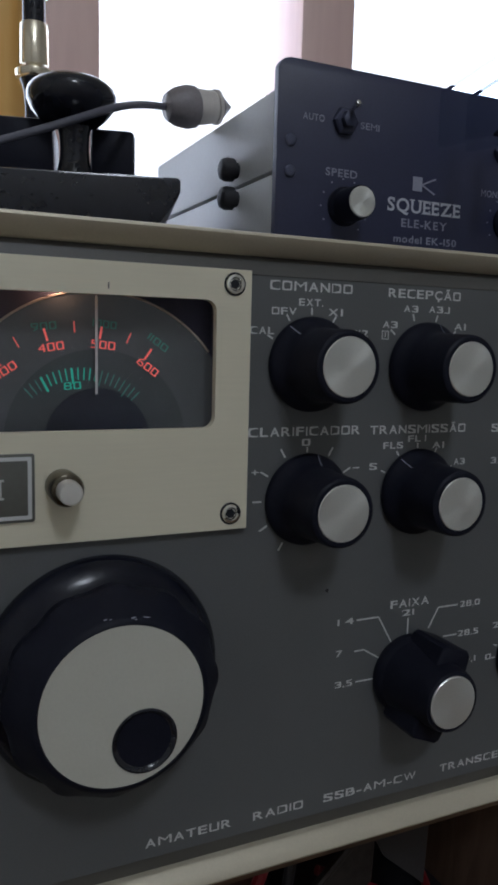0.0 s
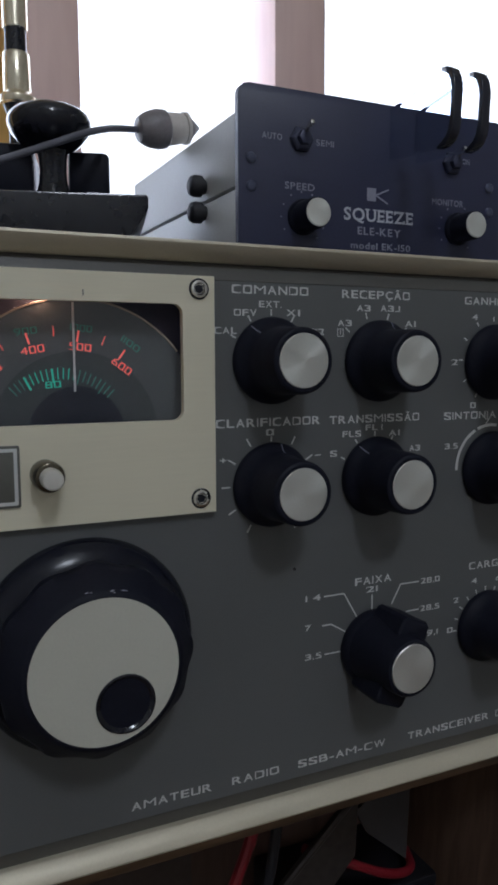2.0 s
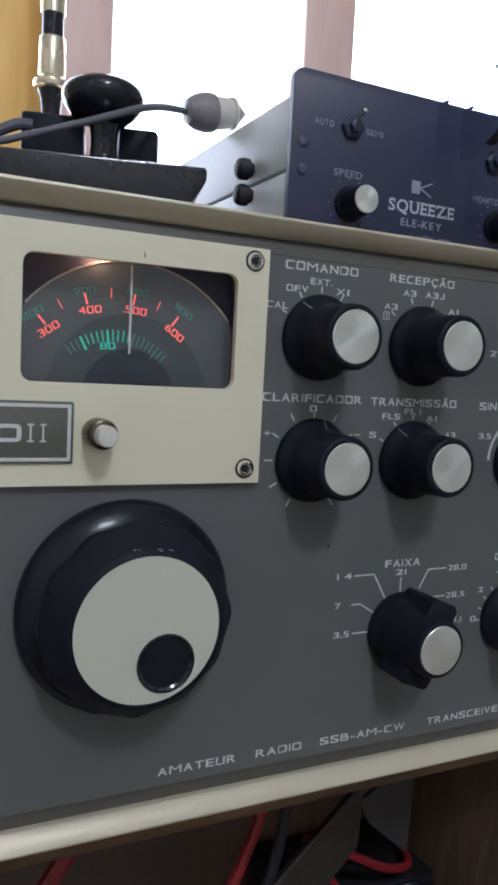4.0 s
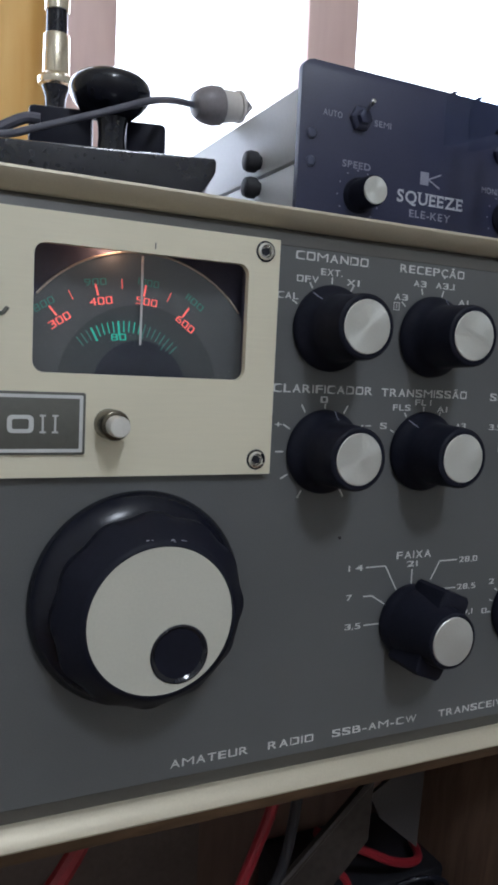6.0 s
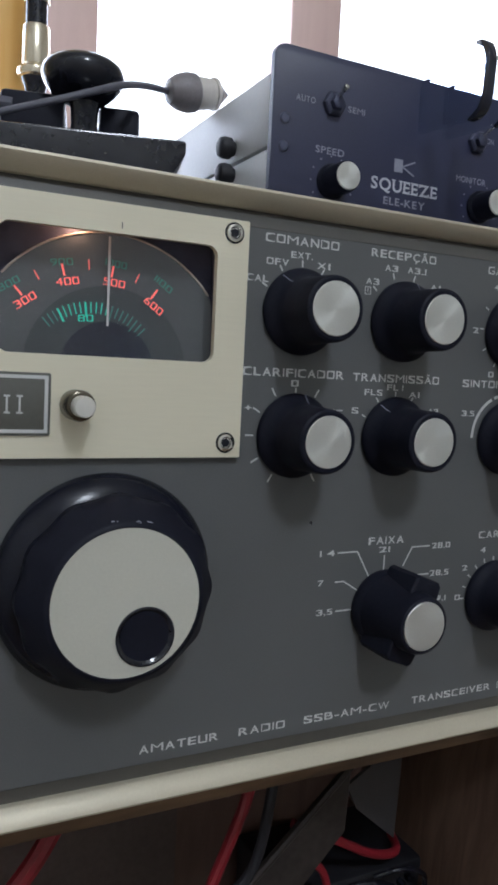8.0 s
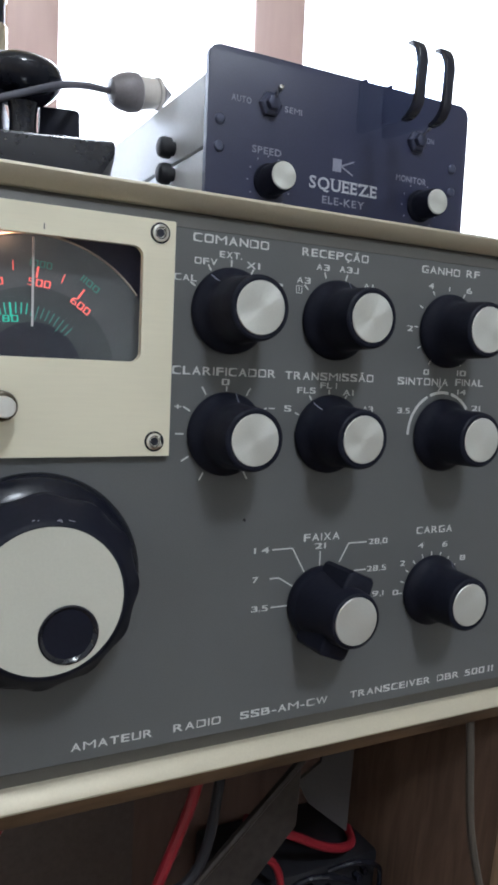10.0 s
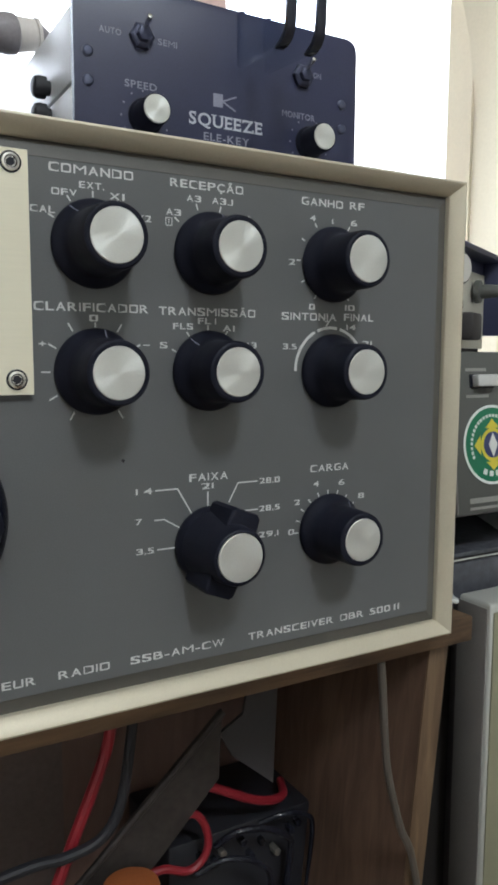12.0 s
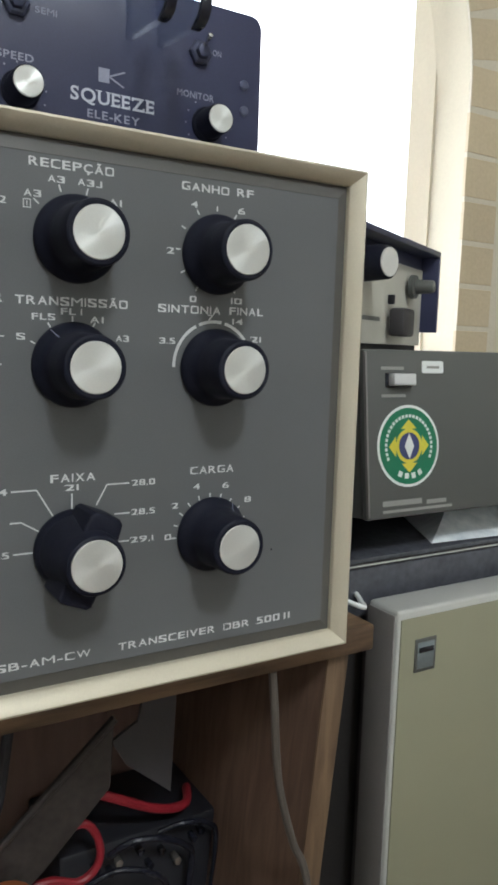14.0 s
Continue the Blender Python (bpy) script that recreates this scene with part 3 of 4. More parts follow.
part("grip", prism([(u * c68 - v * s68, u * s68 + v * c68) for u, v in gp], -15.4, -2.6, 0.8), BLACK, band)
part("neck", lathe([(10.4, -3.4), (9.7, -8.0), (9.0, -12.0), (8.6, -15.0), (8.3, -18.4), (7.9, -19.4), (7.2, -19.8), (6.9, -19.3)], 56), BLACK, band)
part("cap", lathe([(6.9, -19.0), (6.9, -19.7), (6.7, -19.9), (3.0, -19.95), (0.2, -19.97)], 56), CAP, band, "turned aluminium cap")

# main tuning knob
tk = part("tuning_knob", lathe([(26.5, -0.1), (27.0, -0.8), (26.9, -2.0), (26.5, -3.2), (25.7, -4.4), (24.5, -5.5), (23.1, -6.4), (21.4, -7.2), (19.6, -7.7)], 96), TUNE, radio, "large black tuning knob, satin disc, finger dimple", at=(-34.25, 0, 69.3))
part("grip_ring", lathe([(21.5, -8.0), (22.4, -9.0), (23.2, -10.2), (23.1, -12.5), (22.0, -14.2), (20.2, -16.6), (18.8, -18.6), (18.1, -19.3), (17.45, -19.5), (17.3, -19.1)], 144,
     wave=lambda k, th: 1 + (0.019 if 2 <= k <= 3 else 0.004 if k in (1, 4) else 0) * math.cos(12 * th)), BLACK, tk, "scalloped grip")
for i in range(9):
    a, r = random.uniform(62, 104), random.uniform(18.3, 19.0)
    part("scuff", strokes([(polar((0, 0), r, a), polar((0, 0), r, a + random.uniform(0.6, 2.4)))], random.uniform(0.08, 0.2), -19.2 + (r - 18.3) * 1.3), KEYPRINT, tk)
DX, DZ, DR = 4.4, -8.1, 6.85


def disc_with_hole():
    n = 72
    bm = bmesh.new()
    outer = [bm.verts.new((17.25 * math.cos(2 * math.pi * i / n) * MM, -19.35 * MM, 17.25 * math.sin(2 * math.pi * i / n) * MM)) for i in range(n)]
    inner = [bm.verts.new(((DX + DR * math.cos(2 * math.pi * i / n)) * MM, -19.35 * MM, (DZ + DR * math.sin(2 * math.pi * i / n)) * MM)) for i in range(n)]
    for i in range(n):
        bm.faces.new((outer[i], outer[(i + 1) % n], inner[(i + 1) % n], inner[i]))
    return bm


part("disc", disc_with_hole(), DISC, tk, "pale satin metal disc")
part("dimple", lathe([(DR + 0.15, -18.9), (DR + 0.15, -19.6), (DR - 0.2, -19.75), (DR - 0.7, -19.5), (5.0, -18.2), (3.2, -17.4), (1.4, -17.0), (0.2, -16.95)], 56), GLOSS, tk, "glossy black finger dimple", at=(DX, 0, DZ))

# printed legends: text, from, to, baseline, height
BIG, SMALL = 2.22, 1.7
for text, x0, x1, z in (("COMANDO", 5.6, 28.2, 156.2), ("RECEP\u00c7\u00c3O", 38.9, 61.7, 156.0), ("GANHO", 81.9, 97.2, 155.4), ("RF", 99.9, 105.6, 155.6),
                        ("CLARIFICADOR", 0.9, 32.1, 121.4), ("TRANSMISS\u00c3O", 35.2, 65.9, 121.2), ("SINTONIA", 75.1, 95.3, 120.9), ("FINAL", 98.3, 110.2, 121.1),
                        ("FAIXA", 44.1, 56.8, 73.7), ("CARGA", 86.3, 101.2, 73.4)):
    legend(text, x0, x1, z, BIG, 0, PRINT, radio)
for text, x0, x1 in (("AMATEUR", -23.7, -1.3), ("RADIO", 4.8, 19.3), ("SSB-AM-CW", 25.5, 55.5), ("TRANSCEIVER", 64.0, 96.1), ("DBR", 99.1, 108.6), ("500", 111.2, 120.3), ("II", 121.9, 124.3)):
    legend(text, x0, x1, 22.55, 2.2, 0, PRINT, radio)
for text, x0, x1, z in (("CAL", 0.7, 7.0, 145.8), ("OFV", 6.2, 12.8, 150.5), ("EXT.", 13.4, 20.1, 152.8), ("X1", 21.5, 25.7, 150.7), ("X2", 29.4, 33.2, 145.8),
                        ("A3", 37.6, 42.1, 148.3), ("A3", 43.8, 48.3, 152.5), ("A3J", 51.7, 58.4, 152.6), ("A1", 60.2, 64.0, 148.4),
                        ("4", 84.9, 87.1, 150.8), ("6", 100.4, 102.8, 150.6), ("2", 77.5, 79.8, 137.3), ("8", 107.4, 109.6, 137.3), ("0", 85.0, 87.2, 124.2), ("10", 98.7, 102.5, 124.3),
                        ("0", 15.4, 17.8, 118.9), ("+", 1.9, 3.9, 112.0), ("-", 30.4, 32.4, 112.2),
                        ("S", 35.4, 37.7, 112.0), ("FLS", 39.4, 45.6, 117.3), ("FL I", 47.1, 52.9, 118.9), ("A1", 55.1, 59.0, 117.0), ("A3", 62.6, 66.4, 112.2),
                        ("3.5", 75.6, 80.6, 112.0), ("7", 91.0, 93.0, 119.1), ("14", 99.4, 103.1, 118.2), ("21", 105.9, 109.7, 113.1),
                        ("1 4", 27.7, 32.7, 71.2), ("7", 27.6, 29.5, 62.7), ("3,5", 27.6, 33.0, 54.1), ("21", 48.0, 52.0, 71.2), ("28,0", 67.7, 74.9, 71.3), ("28,5", 67.6, 75.0, 62.7), ("29,1", 67.3, 74.6, 54.5),
                        ("0", 78.2, 80.4, 54.1), ("2", 80.4, 82.5, 63.4), ("4", 87.4, 89.7, 68.7), ("6", 97.4, 99.7, 68.5), ("8", 105.4, 107.8, 63.4)):
    legend(text, x0, x1, z, SMALL, 0, PRINT, radio)


def scale(c, degs, r0=12.3, r1=14.4, width=0.42, more=()):
    for a in degs:
        part("scale_mark", strokes([(polar(c, r0, a), polar(c, r1, a))], width, 0), PRINT, radio)
    for line in more:
        part("scale_mark", strokes([line], width, 0), PRINT, radio)


scale((K1, R1), (150, 120, 90, 60, 30), 11.9, 13.6)
scale((K2, R1), (139, 106, 73, 42), 12.0, 13.8)
scale((K3, R1), (240, 210, 180, 150, 120, 90, 60, 30, 0, 330, 300), 11.7, 13.1)
scale((K1, R2), (90,), 11.7, 13.0)
scale((K1, R2), (120, 150, 180, 210, 240, 300, 60, 30, 0), 12.2, 14.6)
scale((K2, R2), (152, 122, 91, 62, 29), 11.6, 13.0)
scale((K3, R3), [180 - 17.8 * k for k in range(0, 11)], 11.5, 12.9)
scale((50.4, 55.0), (), 0, 1, 0.4, [((33.6, 72.0), (40.4, 72.0)), ((40.4, 72.0), (44.8, 64.5)), ((33.2, 63.5), (36.2, 63.5)), ((36.2, 63.5), (41.1, 60.5)), ((34.0, 54.9), (39.8, 54.9)),
                                     ((50.1, 70.4), (50.1, 65.8)), ((66.9, 72.2), (60.2, 72.2)), ((60.2, 72.2), (57.1, 66.6)), ((67.1, 63.5), (62.5, 63.5)), ((67.0, 55.3), (62.5, 55.3))])
part("icon", strokes([((37.5, 145.4), (37.5, 147.6)), ((39.3, 145.4), (39.3, 147.6)), ((37.4, 147.5), (39.4, 147.5)), ((37.4, 145.5), (39.4, 145.5)), ((38.4, 146.0), (38.4, 147.2))], 0.22, 0), PRINT, radio)
for a0, a1 in ((118, 181), (80, 113), (38, 75)):
    pts = circle(K3, R2, 13.6, 14, a0, a1) + circle(K3, R2, 12.7, 14, a0, a1)[::-1]
    part("arc_scale", prism(pts, -0.12, -0.02), PRINT, radio)
# a chip and a smudge in the paint
for cx, cz, r in ((24.1, 81.2, 0.55), (116.1, 47.0, 0.4)):
    part("paint_chip", prism([(cx - r, cz), (cx, cz + r), (cx + r * 1.1, cz + r * 0.3), (cx + r * 0.5, cz - r * 1.2)], -0.05, -0.02), RUBBER, radio, "small dark chip in the paint")
for text, z in (("8", 62.5), ("0", 47.0), ("8", 30.2)):
    legend(text, -72.6, -70.2, z, 2.2, 0, PRINT, radio)

# ---- keyer on top of the transceiver ----
KY = 34.6
keyer = thing("electronic_keyer", (75, 90, 168), "black-fronted electronic keyer with a pale case, on the transceiver", "keyer")
part("front_panel", prism(round_rect(23.4, 127.6, 169.5, 222.3, 3.6), KY, KY + 2.4, 0.4), NAVY, keyer, "black enamelled front panel, glare haze in its blue tone")
part("case_top", box(23.8, 127.2, KY + 2.4, 145, 192.3, 214.6, 1.2), BODYW, keyer, "pale grey upper case")
part("case_bottom", box(23.8, 127.2, KY + 2.4, 145, 170.5, 191.7, 1.2), BODYW, keyer, "pale grey lower case")
for fx in (34, 117):
    for fy in (50, 132):
        part("rubber_foot", lathe([(4, 168.2), (4.6, 168.6), (4.2, 170.6)], 20, "Z"), RUBBER, keyer, at=(fx, fy, 0))
for z in (197.0, 188.4):
    part("case_screw", lathe([(2.4, 24.0), (2.4, 22.6), (3.5, 22.3), (3.6, 20.0), (3.1, 18.6), (2.0, 18.0)], 24, "X"), RUBBER, keyer, "black side knob", at=(0, 63, z))
scr = finish("panel_screw", lathe([(1.7, 0.1), (1.7, -0.4), (1.2, -0.8), (0.3, -0.9)], 20), mat("dark_screw", (0.10, 0.11, 0.17), 0.35, metal=0.6))
for x, z in ((27.6, 200.4), (27.6, 192.0), (121.2, 199.5), (121.4, 191.2)):
    part("panel_screw", scr, SCREW, keyer, at=(x, KY, z))
KSK = finish("skirt", lathe([(5.6, -0.1), (5.6, -1.0), (4.9, -2.0), (4.7, -9.0), (4.45, -9.8), (4.2, -9.6)], 40), BLACK)
KCP = finish("cap", lathe([(4.25, -9.3), (4.25, -9.9), (4.0, -10.1), (0.2, -10.12)], 40), CAP)
for name, x, z in (("speed_knob", 45.8, 183.9), ("monitor_knob", 107.4, 184.4)):
    k = part(name, KSK, BLACK, keyer, "small black knob with a bright cap", at=(x, KY, z))
    part("cap", KCP, CAP, k, "turned aluminium cap")
NUT = finish("switch", lathe([(4.0, -0.05), (4.0, -1.4), (3.3, -1.9), (2.4, -2.0), (2.2, -3.6), (1.6, -3.9)], 6), mat("dark_nut", (0.045, 0.050, 0.090), 0.45, metal=0.3))
LEV = finish("lever", lathe([(0.55, -2.5), (0.65, -5.6), (0.95, -7.4), (0.75, -8.4), (0.2, -8.6)], 16), CHROME)
for x, z in ((44.8, 207.6), (104.2, 206.3)):
    sw = part("toggle_switch", NUT, BLACK, keyer, "toggle switch tipped upwards", at=(x, KY, z))
    part("lever", LEV, CHROME, sw, turn=(-24, 0, 0))
def plate_yz(prof, x0, x1):
    """A flat outline in y and z, given depth along x."""
    bm = bmesh.new()
    a, b = ([bm.verts.new((x * MM, y * MM, z * MM)) for y, z in prof] for x in (x0, x1))
    bm.faces.new(a)
    bm.faces.new(b[::-1])
    for i in range(len(prof)):
        bm.faces.new((a[i], b[i], b[(i + 1) % len(prof)], a[(i + 1) % len(prof)]))
    return bm


nose = [(10.0, 202.4), (7.0, 202.6), (4.6, 203.8), (3.0, 206.0), (2.4, 209.0), (2.2, 218.0), (2.6, 221.2), (4.0, 223.8), (6.2, 225.2), (8.6, 225.6)]
inner = [(10.0, 203.2), (7.4, 203.6), (5.6, 204.8), (4.4, 206.6), (3.8, 209.3), (3.6, 217.8), (3.9, 220.6), (5.0, 222.8), (6.6, 224.0), (8.6, 224.6)]
for x in (79.6, 90.2):
    p = part("paddle", plate_yz(inner + [(KY - 0.1, 221.0), (KY - 0.1, 205.0)], x - 1.2, x + 1.2), CLEAR, keyer, "clear plastic finger paddle", smooth=False)
    p.visible_shadow = False
    # a clear edge looks dark by inner reflection; a dark strip imitates it
    rim = plate_yz(nose + inner[::-1], x - 1.6, x + 1.6)
    bmesh.ops.bevel(rim, geom=[e for e in rim.edges if abs(e.verts[0].co.x - e.verts[1].co.x) < 1e-6], offset=0.35 * MM, segments=2, profile=0.5, affect="EDGES")
    part("edge", rim, EDGE, p, "rounded clear edge, coloured dark for its inner reflection")
part("emblem", prism([(69.7, 191.0), (73.2, 191.0), (73.2, 195.2), (69.7, 195.2)], KY - 0.15, KY - 0.02), FAINT, keyer, "pale block of the maker's emblem")
part("emblem", strokes([((73.3, 193.1), (78.3, 195.2))], 0.5, KY), FAINT, keyer)
part("emblem", strokes([((73.3, 192.9), (78.0, 190.6))], 0.5, KY), FAINT, keyer)
for text, x0, x1, z, h, m in (("SQUEEZE", 60.9, 88.2, 184.4, 4.0, KEYPRINT), ("ELE-KEY", 66.2, 83.4, 180.0, 2.5, FAINT), ("model EK-150", 63.6, 87.4, 175.4, 2.2, FAINT), ("SPEED", 39.2, 49.9, 192.2, 2.2, FAINT),
                              ("MONITOR", 96.3, 109.8, 192.0, 2.1, FAINT), ("AUTO", 31.3, 38.3, 206.6, 1.9, FAINT), ("SEMI", 50.4, 56.9, 206.4, 1.9, FAINT), ("ON", 109.0, 112.2, 206.6, 1.9, FAINT)):
    legend(text, x0, x1, z, h, KY, m, keyer, square=0.0)
# serifs of the large word: from, foot, to, head of each bar, in widths and heights of its letter
SERIFS = {"U": ((-0.15, 0.92, 0.34, 1.0), (0.66, 0.92, 1.15, 1.0)), "Z": ((-0.03, 0.72, 0.13, 1.0), (0.87, 0.0, 1.03, 0.28)), "S": ((0.84, 0.68, 0.96, 1.0), (0.02, 0.0, 0.14, 0.32)),
          "E": ((-0.16, 0.0, 0.32, 0.08), (-0.16, 0.92, 0.32, 1.0), (0.88, 0.0, 1.03, 0.27), (0.88, 0.73, 1.03, 1.0)), "Q": ()}
word, at_x, spans = "SQUEEZE", 0.0, []
for ch in word:
    wide = glyph(ch, 0.019, 0.0)[2]
    spans.append((ch, at_x, wide))
    at_x += wide + 0.16
fit_x = (88.2 - 60.9) / (at_x - 0.16)
bm = bmesh.new()
for ch, start, wide in spans:
    for u0, v0, u1, v1 in SERIFS[ch]:
        box(60.9 + (start + u0 * wide) * fit_x, 60.9 + (start + u1 * wide) * fit_x, KY - 0.10, KY - 0.03, 184.4 + 4.0 * v0, 184.4 + 4.0 * v1, bm=bm)
part("serifs", bm, KEYPRINT, keyer, smooth=False)
for c in ((45.8, 183.9), (107.4, 184.4)):
    for a in range(-50, 240, 29):
        part("scale_dot", strokes([(polar(c, 7.6, a), polar(c, 8.1, a))], 0.5, KY), FAINT, keyer)

# ---- telegraph key with its knob ----
morse = thing("telegraph_key", (-45, 60, 168.5), "black telegraph key with a round knob, on the transceiver", "telegraph key")
KM = Matrix.Translation(Vector((-10.5, 17.8, 0)) * MM) @ Matrix.Rotation(radians(-14.3), 4, "Z")


def key_at(bm):
    """From the key's own axes, with the base's front corner at 0, 0, to its turned place on the radio."""
    bmesh.ops.transform(bm, matrix=KM, verts=bm.verts[:])
    return bm


def shifted(bm, x, y):
    bmesh.ops.translate(bm, vec=Vector((x, y, 0)) * MM, verts=bm.verts[:])
    return bm


base = prism([(-140, 168.7), (-8, 168.7), (-3.2, 174.4), (-0.6, 178.2), (0, 179.6), (0, 182.3), (-0.6, 182.9), (-139.4, 182.9), (-140, 182.3)], 0, 104, 0.5)
part("base", key_at(base), GLOSS, morse, "black base with an undercut end")
part("plinth", key_at(box(-60, -6, 44, 92, 182.7, 192.2, 0.8)), BLACK, morse)
part("block", key_at(box(-23.0, -9.2, 61, 84, 192.0, 209.2, 1.8)), BLACK, morse)
part("block", key_at(box(-54.6, -34.0, 58, 86, 192.0, 210.3, 1.6)), BLACK, morse)
part("stem", key_at(shifted(lathe([(6.4, 192.0), (5.4, 194.0), (4.6, 197.5), (4.3, 201.0), (4.5, 205.0), (5.4, 209.0), (7.0, 211.5)], 40, "Z"), -27.6, 57)), GLOSS, morse, "polished black stem")
part("knob", key_at(shifted(lathe([(5.0, 207.4), (7.2, 208.0), (10.0, 209.9), (12.2, 212.4), (13.3, 214.8), (13.5, 216.4), (13.0, 218.2), (11.4, 219.9), (8.8, 221.1), (5.4, 221.8), (0.3, 222.1)], 56, "Z"), -28.3, 57)), GLOSS, morse, "glossy black round knob")
part("lead", tube([(-120, 96, 185.0), (-84, 92, 188.0), (-66, 90, 195.0), (-58, 90, 201.0), (-50, 88.5, 205.4), (-45, 87, 205.6)], 1.9), GREYCABLE, morse, "grey connecting lead")

# ---- plug on its cable ----
plug = thing("cable_plug", (14, 68, 208), "grey and cream cable plug lying on the keyer's case", "plug")
pm = pose(0.0199, 0.090, 0.2225, 0, -9, 4) @ Matrix.Diagonal((0.86, 0.95, 0.95, 1))


def placed(bm):
    bmesh.ops.transform(bm, matrix=pm, verts=bm.verts[:])
    return bm


part("plug_body", placed(lathe([(2.0, -13.5), (4.5, -12.6), (6.4, -9.0), (7.3, -4.5), (7.0, -1.0), (6.2, -0.2)], 28, "X")), PLUGG, plug)
part("plug_sleeve", placed(lathe([(5.9, -0.4), (6.1, 0.4), (5.5, 7.6), (5.0, 7.9)], 28, "X")), PLUGW, plug, "cream plastic sleeve")
part("plug_ring", placed(lathe([(4.6, 7.6), (6.0, 7.9), (6.0, 9.3), (4.4, 9.7)], 28, "X")), PLUGW, plug)
part("plug_tip", placed(lathe([(4.2, 9.5), (4.0, 11.0), (0.5, 15.4)], 28, "X")), PLUGG, plug)
end = pm @ Vector((-0.0130, 0, 0)) * 1000
part("cable", tube([(-170, 76, 184.2), (-120, 62, 184.2), (-86, 55, 184.6), (-61, 61, 191.4), (-51, 62, 195.2), (-36, 62, 201.2), (-27, 62, 205.0), (-15, 65, 210.6), (-3.5, 77, 216.4), tuple(end)], 1.15), GREYCABLE, plug, "thin grey cable")

# ---- chrome mast behind the telegraph key ----
mast = thing("metal_mast", (1.5, 315, 10.4), "pale brass and black metal mast standing by the window", "mast")
part("base", lathe([(17, 0.2), (17, 6), (9, 10), (6, 30), (5.5, 180)], 32, "Z"), BLACK, mast, at=(1.5, 315, 10.4))
M = (2.7, 315, -2.8)
part("collar", lathe([(5.5, 186), (5.7, 280), (6.4, 290), (8.6, 296.4)], 32, "Z"), GLOSS, mast, "dark tapering collar", at=M)
part("flange", lathe([(8.4, 296.2), (10.6, 297.4), (11.2, 299.0), (11.0, 301.0), (9.4, 302.4), (8.2, 304)], 32, "Z"), GOLD, mast, "pale brass flange", at=M)
part("tube", lathe([(7.8, 303), (8.2, 304), (8.2, 326), (7.6, 327)], 32, "Z"), GOLD, mast, "pale brass tube", at=M)
part("band", lathe([(6.6, 326), (6.6, 341)], 32, "Z"), GLOSS, mast, "black band", at=M)
part("tube", lathe([(7.2, 340.5), (7.6, 341), (7.6, 560), (6.0, 562)], 32, "Z"), GOLD, mast, "pale brass tube", at=M)

# ---- equipment beside the stand ----
# a gloss black cabinet under the power supply
cab = thing("black_cabinet", (300, 120, -160), "gloss black equipment cabinet with a pale edge strip", "cabinet")
part("body", box(170, 420, 47, 260, -160, 20, 1.0), MATTB, cab)
part("front_panel", box(172, 418, 45.6, 47.2, -14, 17.6, 0.3), SHEENBLACK, cab, "glossy black front strip, reflections in its grey colour")
part("top", box(169, 421, 46.4, 261, 20, 22, 0.4), SHEENBLACK, cab, "glossy black top, reflections in its grey colour")
part("edge_strip", box(170.5, 419.5, 46.4, 47.2, 18.3, 19.0, 0.2), SPEAKB, cab, "pale metal edge strip")

# a folded sheet of clear bluish plastic pushed under the power supply
sheet = bmesh.new()
vs = [sheet.verts.new(Vector(p) * MM) for p in ((240, 52, 22.2), (300, 48, 22.2), (410, 50, 22.2), (410, 78, 36), (300, 76, 37), (272, 74, 34), (410, 110, 22.2), (272, 110, 22.2))]
for f in ((0, 1, 5), (1, 4, 5), (1, 2, 3, 4), (5, 4, 3, 6, 7), (0, 5, 7), (0, 7, 6, 2, 1)):
    sheet.faces.new([vs[k] for k in f])
solid("plastic_wrapper", sheet, mat("bluish_plastic", (0.78, 0.86, 0.90), 0.10, vary=0.25, grain=200, patch=60, bump=0.3), "bluish glossy plastic wrapper lying under the power supply", "wrapper", smooth=False)

psu = thing("power_supply", (280, 110, 22), "dark grey power supply with a round green sticker, tilted back", "power supply")
tilt = 6.3
PM = Matrix.Translation(Vector((187.6, 37.2, 41.0)) * MM) @ Matrix.Rotation(radians(-tilt), 4, "X")


def psu_at(bm):
    bmesh.ops.transform(bm, matrix=PM, verts=bm.verts[:])
    return bm


H = 71.6
part("case", psu_at(box(0.6, 179.4, 4, 160, 0.4, H - 0.4, 1.0)), PSUM, psu)
part("front", psu_at(box(0, 180, 0, 4.2, 0, H, 1.4)), PSUM, psu, "dark grey enamelled front")
for fx in (112, 164):
    part("foot", psu_at(box(fx - 4, fx + 4, 8, 20, -17.5, 0.6, 1)), RUBBER, psu)
    part("foot", psu_at(box(fx - 4, fx + 4, 140, 150, -3.0, 0.6, 1)), RUBBER, psu)
sw = part("switch_frame", psu_at(box(11.2, 25.6, -0.6, 0.3, 55.6, 61.6, 0.2)), GLOSS, psu)
part("switch", psu_at(box(12.6, 25.0, -4.2, 0.2, 56.2, 61.2, 0.5)), SWITCH, sw, "pale grey rocker switch")
# light on the left edge, put in as a paler strip
part("lit_edge", psu_at(box(0.2, 1.3, -0.5, 1.6, 1.2, H - 1.2, 0.4)), LITSHADE, psu, "left edge, coloured paler for the light on it")
part("label_plate", psu_at(prism(round_rect(32.0, 44.6, 61.6, 66.9, 1.0), -0.3, -0.02)), STW, psu, "small white label")
part("writing_bar", psu_at(strokes([((34.6, 64.2), (42.0, 64.2))], 1.1, -0.3)), PSUTEXT, psu)
for x0, x1, z, w in ((9.0, 21.6, 63.6, 1.4), (9.0, 22.4, 52.0, 1.3), (8.4, 30.6, 6.4, 2.3), (33.4, 45.2, 5.6, 1.8), (8.4, 48.6, 3.0, 1.2)):
    part("writing_bar", psu_at(strokes([((x0, z), (x1, z))], w, 0)), PSUTEXT, psu)
